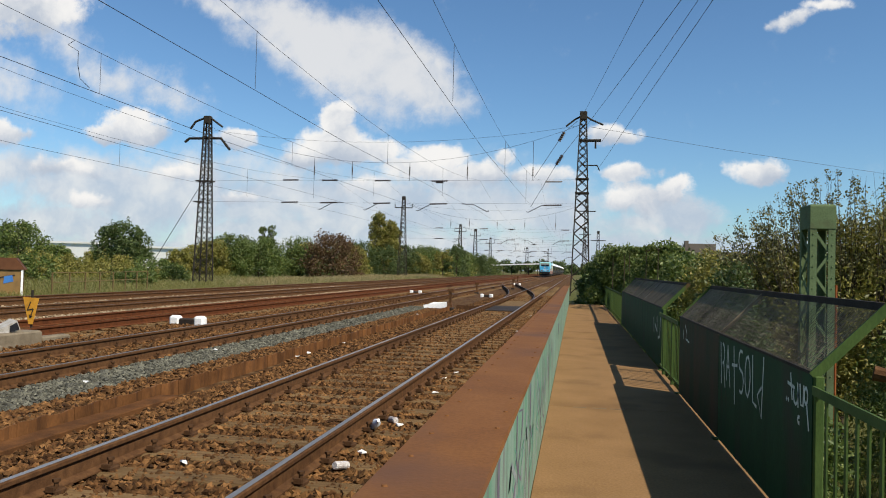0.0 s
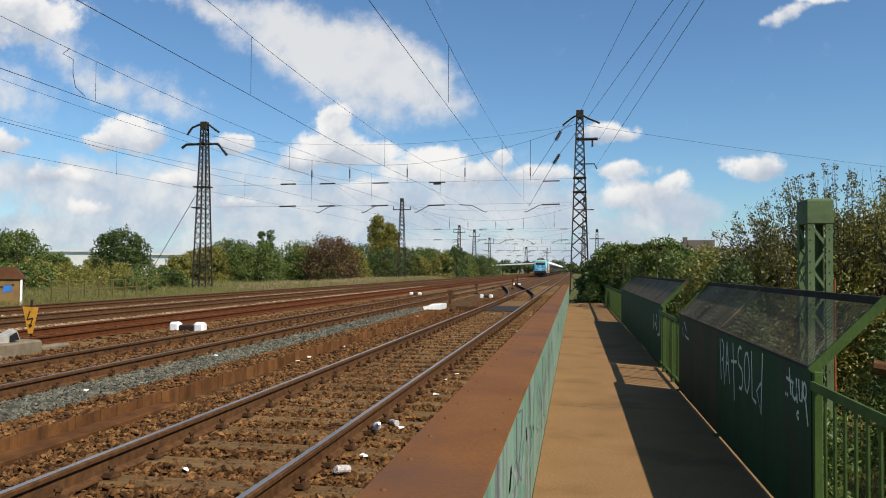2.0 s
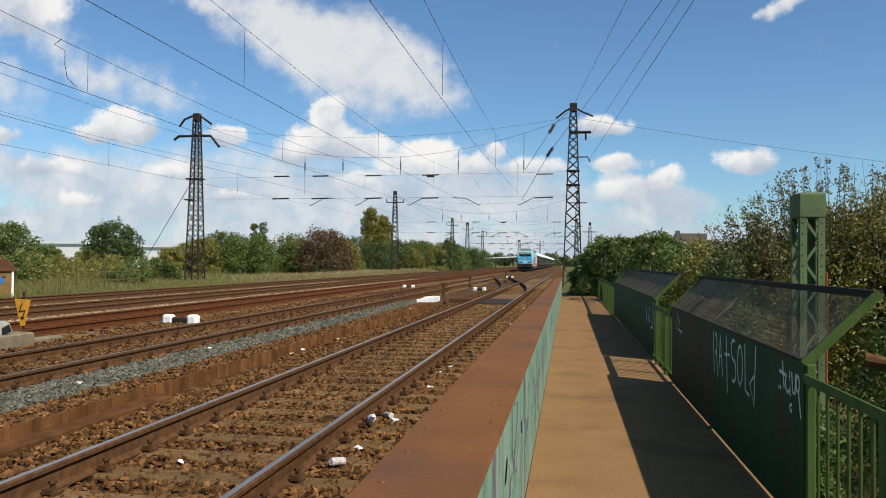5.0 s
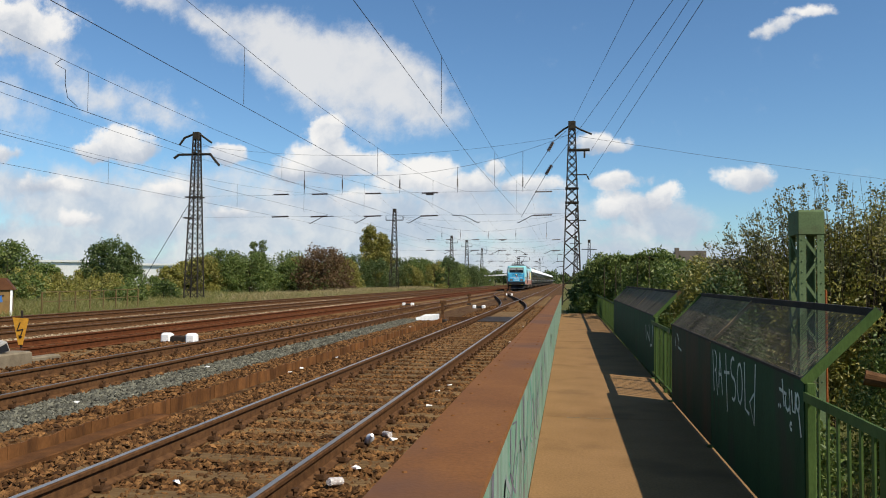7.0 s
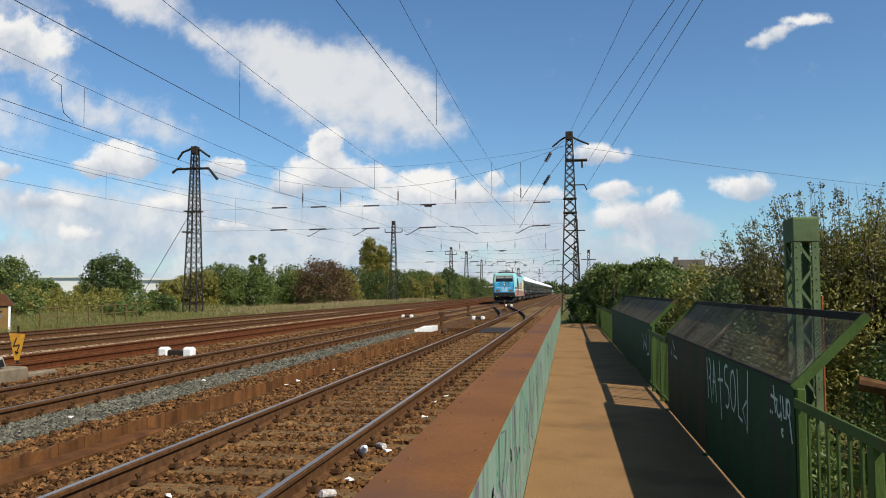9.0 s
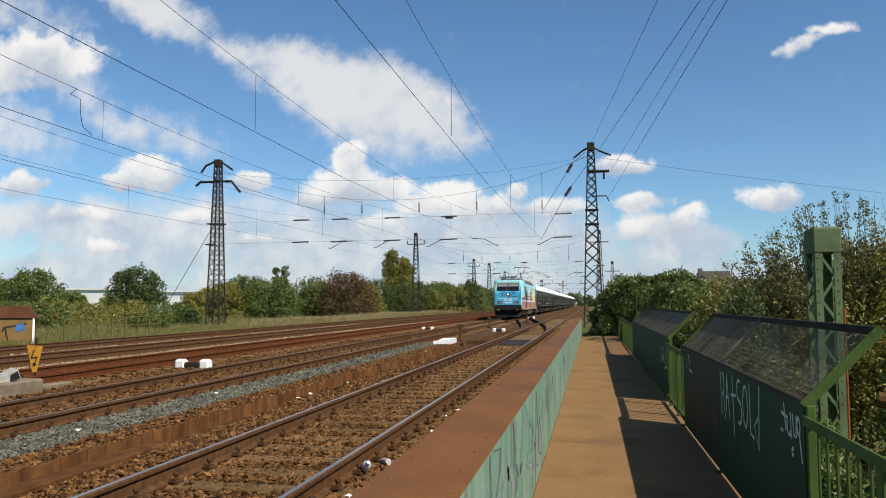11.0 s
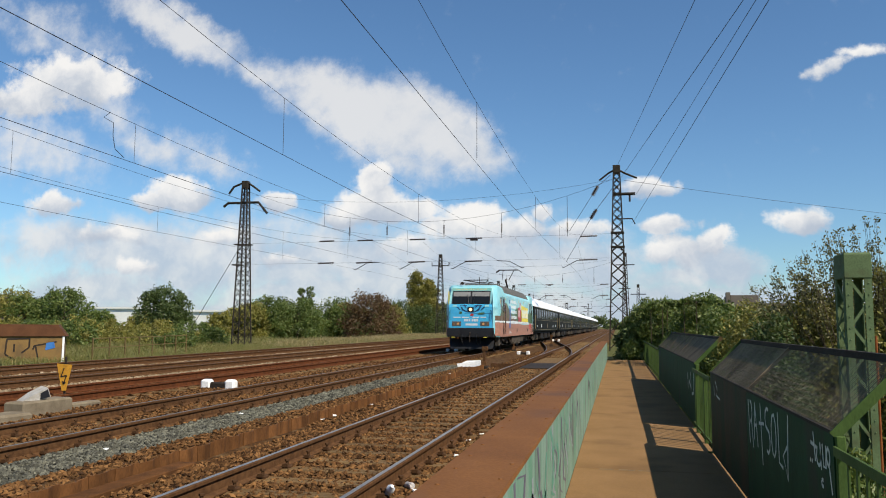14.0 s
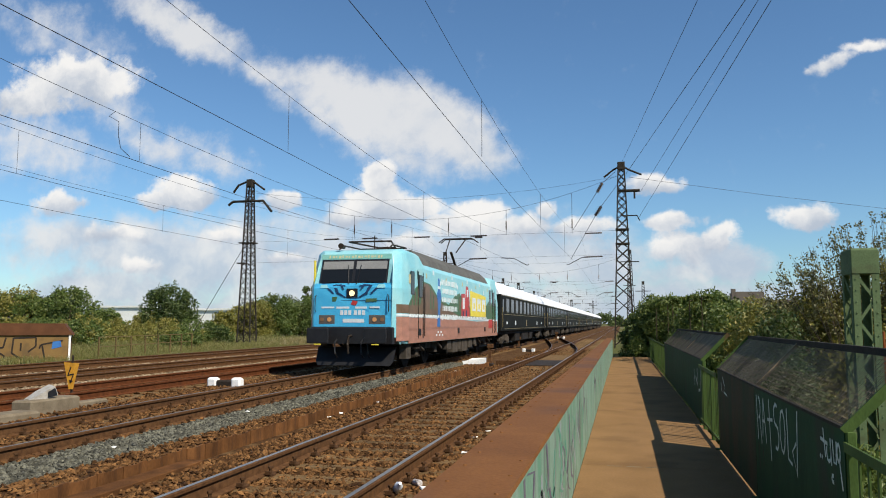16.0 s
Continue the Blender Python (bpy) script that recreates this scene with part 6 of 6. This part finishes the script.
box_thing("concrete_kerb", "tan concrete block beside the middle track", "concrete block", Build().chamfered(-0.60, 0.60, -0.22, 0.22, 0, 0.29, 0.03), CONCRETE, pose(-9.95, 12.3, 0.02, 0, 0, 88))
box_thing("concrete_kerb", "low weathered concrete kerb", "concrete block", Build().chamfered(-0.40, 0.40, -0.12, 0.12, 0, 0.14, 0.03), CONCRETE, pose(-9.98, 13.5, 0.02, 0, 0, 86))
box_thing("concrete_kerb", "chipped concrete block by the point box", "concrete block", Build().chamfered(-0.5, 0.5, -0.25, 0.25, 0, 0.16, 0.04), CONCRETE, pose(-9.75, 11.1, 0.02, 0, 0, 80))


DENTED = material("dented_enamel", (0.38, 0.3572, 0.3192), (0.2736, 0.2508, 0.2128), 8, 0.6, bump=0.3)


def tipped_box():
    t = thing("broken_lamp_box", "broken white signal lamp box tipped open on a block", "signal box", at=pose(-9.98, 12.25, 0.31, 0, -14, 66))
    part("shell", Build().loft([[(-0.36, -0.13, 0.02), (-0.30, 0.14, 0.0), (-0.30, 0.14, 0.05), (-0.36, -0.13, 0.06)], [(-0.05, -0.15, 0.0), (-0.04, 0.15, 0.0), (-0.04, 0.15, 0.14), (-0.06, -0.15, 0.13)], [(0.20, -0.14, 0.0), (0.22, 0.14, 0.0), (0.20, 0.13, 0.19), (0.18, -0.14, 0.17)]]), DENTED, t, "dented white shell")
    part("dark_inside", Build().loft([[(0.0, -0.158, 0.01), (0.18, -0.152, 0.01), (0.165, -0.152, 0.145), (0.03, -0.158, 0.115)], [(0.0, -0.145, 0.01), (0.18, -0.139, 0.01), (0.165, -0.139, 0.145), (0.03, -0.145, 0.115)]]), BLACK, t, "dark open face")


tipped_box()
box_thing("timber", "grey plank lying on the ballast", "plank", Build().chamfered(-0.7, 0.7, -0.05, 0.05, 0, 0.06, 0.01), SLEEPER, pose(-9.87, 14.65, 0.04, 0, 0, 109))


def litter(name, label, category, x, y, z, b, mat, rz=0, rx=0):
    box_thing(name, label, category, b, mat, pose(x, y, z, rx, 0, rz))


CANM = material("crumpled_tin", (0.62, 0.60, 0.58), (0.42, 0.36, 0.34), 30, 0.5, 0.2, bump=0.8, fine=50)
can = lambda: Build().loft([[(math.cos(a) * r, math.sin(a) * r, z) for a in (2 * math.pi * k / 12 for k in range(12))] for r, z in ((0.024, 0), (0.033, 0.01), (0.033, 0.14), (0.026, 0.155))])
litter("drink_can", "crumpled white drink can on the ballast", "can", -1.74, 5.84, 0.085, can(), CANM, -25, 80)
litter("drink_can", "crushed silver can on the ballast", "can", -1.85, 7.73, 0.085, can(), CANM, 35, 84)
PET = glassy("clear_plastic", (0.55, 0.60, 0.66), 0.15)
litter("plastic_bottle", "empty clear plastic bottle on the ballast", "bottle", -1.91, 7.25, 0.09, Build().loft([[(math.cos(a) * r, math.sin(a) * r, z) for a in (2 * math.pi * k / 12 for k in range(12))] for r, z in ((0.03, 0), (0.04, 0.02), (0.04, 0.15), (0.015, 0.2), (0.015, 0.22))]), PET, 30, 60)
rl = random.Random(4)
for k, (x, y) in enumerate(((-1.75, 11.55), (-1.82, 10.9), (-1.72, 9.6), (-1.35, 22), (-1.45, 20), (-4.62, 15.2), (-4.65, 12.6), (-4.66, 13.2), (-5.0, 24.5), (-1.75, 6.3), (-1.7, 7.5), (-3.0, 5.6), (-6.1, 12.5), (-5.9, 8.6), (-1.5, 27), (-2.4, 33))):
    litter("paper_scrap", "scrap of white litter on the ballast", "litter", x, y, 0.075 if x > -4.8 else 0.14, Build().loft([[(-0.04, -0.02, 0), (0.03, -0.025, 0.01), (0.045, 0.02, 0), (-0.03, 0.025, 0.01)], [(-0.035, -0.02, 0.012), (0.03, -0.022, 0.02), (0.04, 0.02, 0.012), (-0.03, 0.022, 0.025)]]), WHITE, rl.uniform(0, 180), rl.uniform(-20, 20))

# graffitied concrete shelter and fence beyond the tracks
BUFF = material("painted_shelter_wall", (0.2052, 0.1254, 0.0456), (0.1672, 0.0988, 0.038), 1.5, 0.8, bump=0.1, c=(0.1292, 0.0836, 0.038), cscale=1.5)
BROWNR = material("brown_sheet_roof", (0.114, 0.0494, 0.0228), (0.0836, 0.03572, 0.01748), 2, 0.8, bump=0.1)


def shelter():
    t = thing("trackside_hut", "low ochre hut with brown roof and sprayed letters", "hut", at=pose(-24.6, 31.3, -0.16, 0, 0, 36))
    part("wall", Build().box(-6.4, 0.0, 0.0, 2.2, 0, 1.25), BUFF, t, "ochre painted wall")
    part("roof", Build().loft([[(x, y, z) for x, z in ((-6.5, 1.25), (0.12, 1.25), (-0.28, 1.78), (-6.5, 1.80))] for y in (-0.08, 2.3)]), BROWNR, t, "brown sheet roof")
    part("corner_strip", Build().box(-0.06, 0.03, -0.05, 0.0, 0, 1.28), WHITE, t, "pale corner strip")
    b = Build()
    for s in ([(-0.3, 1.0), (-1.2, 0.82), (-1.25, 0.65)], [(-1.15, 0.82), (-1.0, 0.1)], [(-2.0, 0.9), (-2.0, 0.55)], [(-1.7, 0.5), (-1.4, 0.75), (-1.4, 1.15), (-2.3, 1.12), (-2.35, 0.45), (-1.9, 0.15)],
              [(-2.6, 1.15), (-2.7, 0.7), (-3.2, 0.68), (-3.3, 1.1)], [(-3.0, 0.6), (-2.6, 0.3), (-2.8, 0.05)], [(-3.6, 1.1), (-3.9, 0.6), (-3.5, 0.4)]):
        for p, q in zip(s, s[1:]):
            b.beam((p[0], -0.006, p[1]), (q[0], -0.006, q[1]), 0.07, 0.008, (0, -1, 0))
    part("sprayed_letters", b, DARKIRON, t, "dark sprayed outlines")
    part("sprayed_patch", Build().loft([[(x, y, z) for x, z in ((-0.75, 0.62), (-0.35, 0.72), (-0.4, 1.0), (-0.72, 0.95))] for y in (-0.012, -0.002)]), BLUEP, t, "blue sprayed patch")


shelter()


def yard_fence():
    t = thing("fence", "low rusty rail fence in the grass", "fence")
    pts = [(-24.5 - 0.33 * k, 33.2 + 1.75 * k) for k in range(8)]
    for x, y in pts:
        part("post", Build().box(x - 0.03, x + 0.03, y - 0.03, y + 0.03, -0.2, 0.98), FENCEM, t)
    for z in (0.5, 0.96):
        for p, q in zip(pts, pts[1:]):
            part("rail", Build().beam((*p, z), (*q, z), 0.04, 0.04), FENCEM, t)


FENCEM = material("olive_rusty_fence", (0.152, 0.114, 0.0456), (0.114, 0.076, 0.0342), 6, 0.8, bump=0.2)
yard_fence()


def far_building(name, label, x, y, w, d, h, mat, roof, windows=0):
    b = thing(name, label, "building", at=pose(x, y, -0.3))
    part("wall", Build().box(-w / 2, w / 2, 0, d, 0, h), mat, b)
    part("roof", Build().box(-w / 2 - 0.3, w / 2 + 0.3, -0.3, d + 0.3, h, h + 0.35), roof, b)
    for k in range(windows):
        xx = -w / 2 + (k + 0.5) * w / windows
        part("window", Build().box(xx - w / windows * 0.3, xx + w / windows * 0.3, -0.06, 0.02, h * 0.45, h * 0.8), WINDOW, b)
    return b


PLASTER = material("pale_wall", (0.80, 0.80, 0.76), (0.74, 0.74, 0.70), 0.6, 0.8, bump=0.05)
DULLW = material("grey_brown_wall", (0.152, 0.1292, 0.1064), (0.1216, 0.1026, 0.0836), 0.8, 0.85, bump=0.1)
far_building("warehouse", "long white warehouse behind the trees", -91.5, 128, 12, 10, 4.75, PLASTER, PLASTER, 0)
far_building("warehouse", "white industrial hall behind the trees", -73, 128, 15, 10, 4.2, PLASTER, PLASTER, 0)
far_building("warehouse", "low pale hall behind the trees", -60, 130, 8, 10, 3.8, PLASTER, DULLW, 0)
far_building("house", "grey house among distant trees", -128, 140, 9, 9, 7, DULLW, DULLW, 2)
hb = far_building("building", "brown flat-roofed building behind the bushes", 19.9, 74, 26, 14, 3.75, DULLW, DULLW, 6)
part("roof_house", Build().box(-9.6, -7.2, 0.6, 5, 4.1, 4.85), DULLW, hb)
part("chimney", Build().box(-10.0, -9.65, 0.4, 1.0, 4.1, 5.1), DULLW, hb)
ST = thing("platform_canopy", "long low white canopy by the distant tracks", "canopy", at=pose(-22, 290, 0))
part("roof", Build().loft([[(x, y, z) for x, z in ((-9, 3.2), (9, 4.1), (9, 4.5), (-9, 3.6))] for y in (0, 4)]), WHITE, ST, "white canopy roof")
for k in range(6):
    part("post", Build().box(-8 + k * 3.2 - 0.1, -8 + k * 3.2 + 0.1, 2, 2.2, -0.3, 3.3), DARKIRON, ST)
far_building("signal_house", "small pale house by the far tracks", -31.5, 215, 3.5, 4, 5.2, PLASTER, DULLW, 1)


def far_woods():
    """A distant strip of trees along the horizon."""
    rng = random.Random(3)
    clumps = []
    for k in range(420):
        x = -170 + k * 0.86
        clumps.append((x, 480 + rng.uniform(-15, 15), rng.uniform(1.0, 6.5), rng.uniform(2.0, 3.2)))
    tagged(part("far_woods", leaf_mesh("far_woods", clumps, 60, 0.9, LEAF_D, 900), None), "dark strip of distant woods", "trees", kind="stuff")


far_woods()

# beside the footbridge, on the lower ground
pipe = thing("steel_stand", "rusty steel pipe stand with leaning struts by the bridge", "pipe stand", at=pose(2.75, 7.4, -1.9))
part("head", Build().tube((-0.12, 0, 2.72), (0.22, -0.1, 2.66), 0.07, 10, 0.05), RUST, pipe)
part("strut", Build().tube((0.1, 0, 2.7), (1.1, 0.1, 0.0), 0.022, 6), RUST, pipe)
part("strut", Build().tube((0.1, 0, 2.7), (0.35, 0.3, 0.0), 0.02, 6), RUST, pipe)
fence2 = thing("garden_fence", "pale wire fence on the lower ground", "fence")
for k in range(7):
    part("post", Build().tube((9.5 + k * 1.6, 20.5 + k * 0.6, -3.9), (9.5 + k * 1.6, 20.5 + k * 0.6, -1.1), 0.035, 6), WHITE, fence2)
for z in (-1.15, -1.6, -2.2, -2.9):
    part("rail", Build().tube((9.5, 20.5, z), (19.1, 24.1, z), 0.02, 5), WHITE, fence2)
motions()
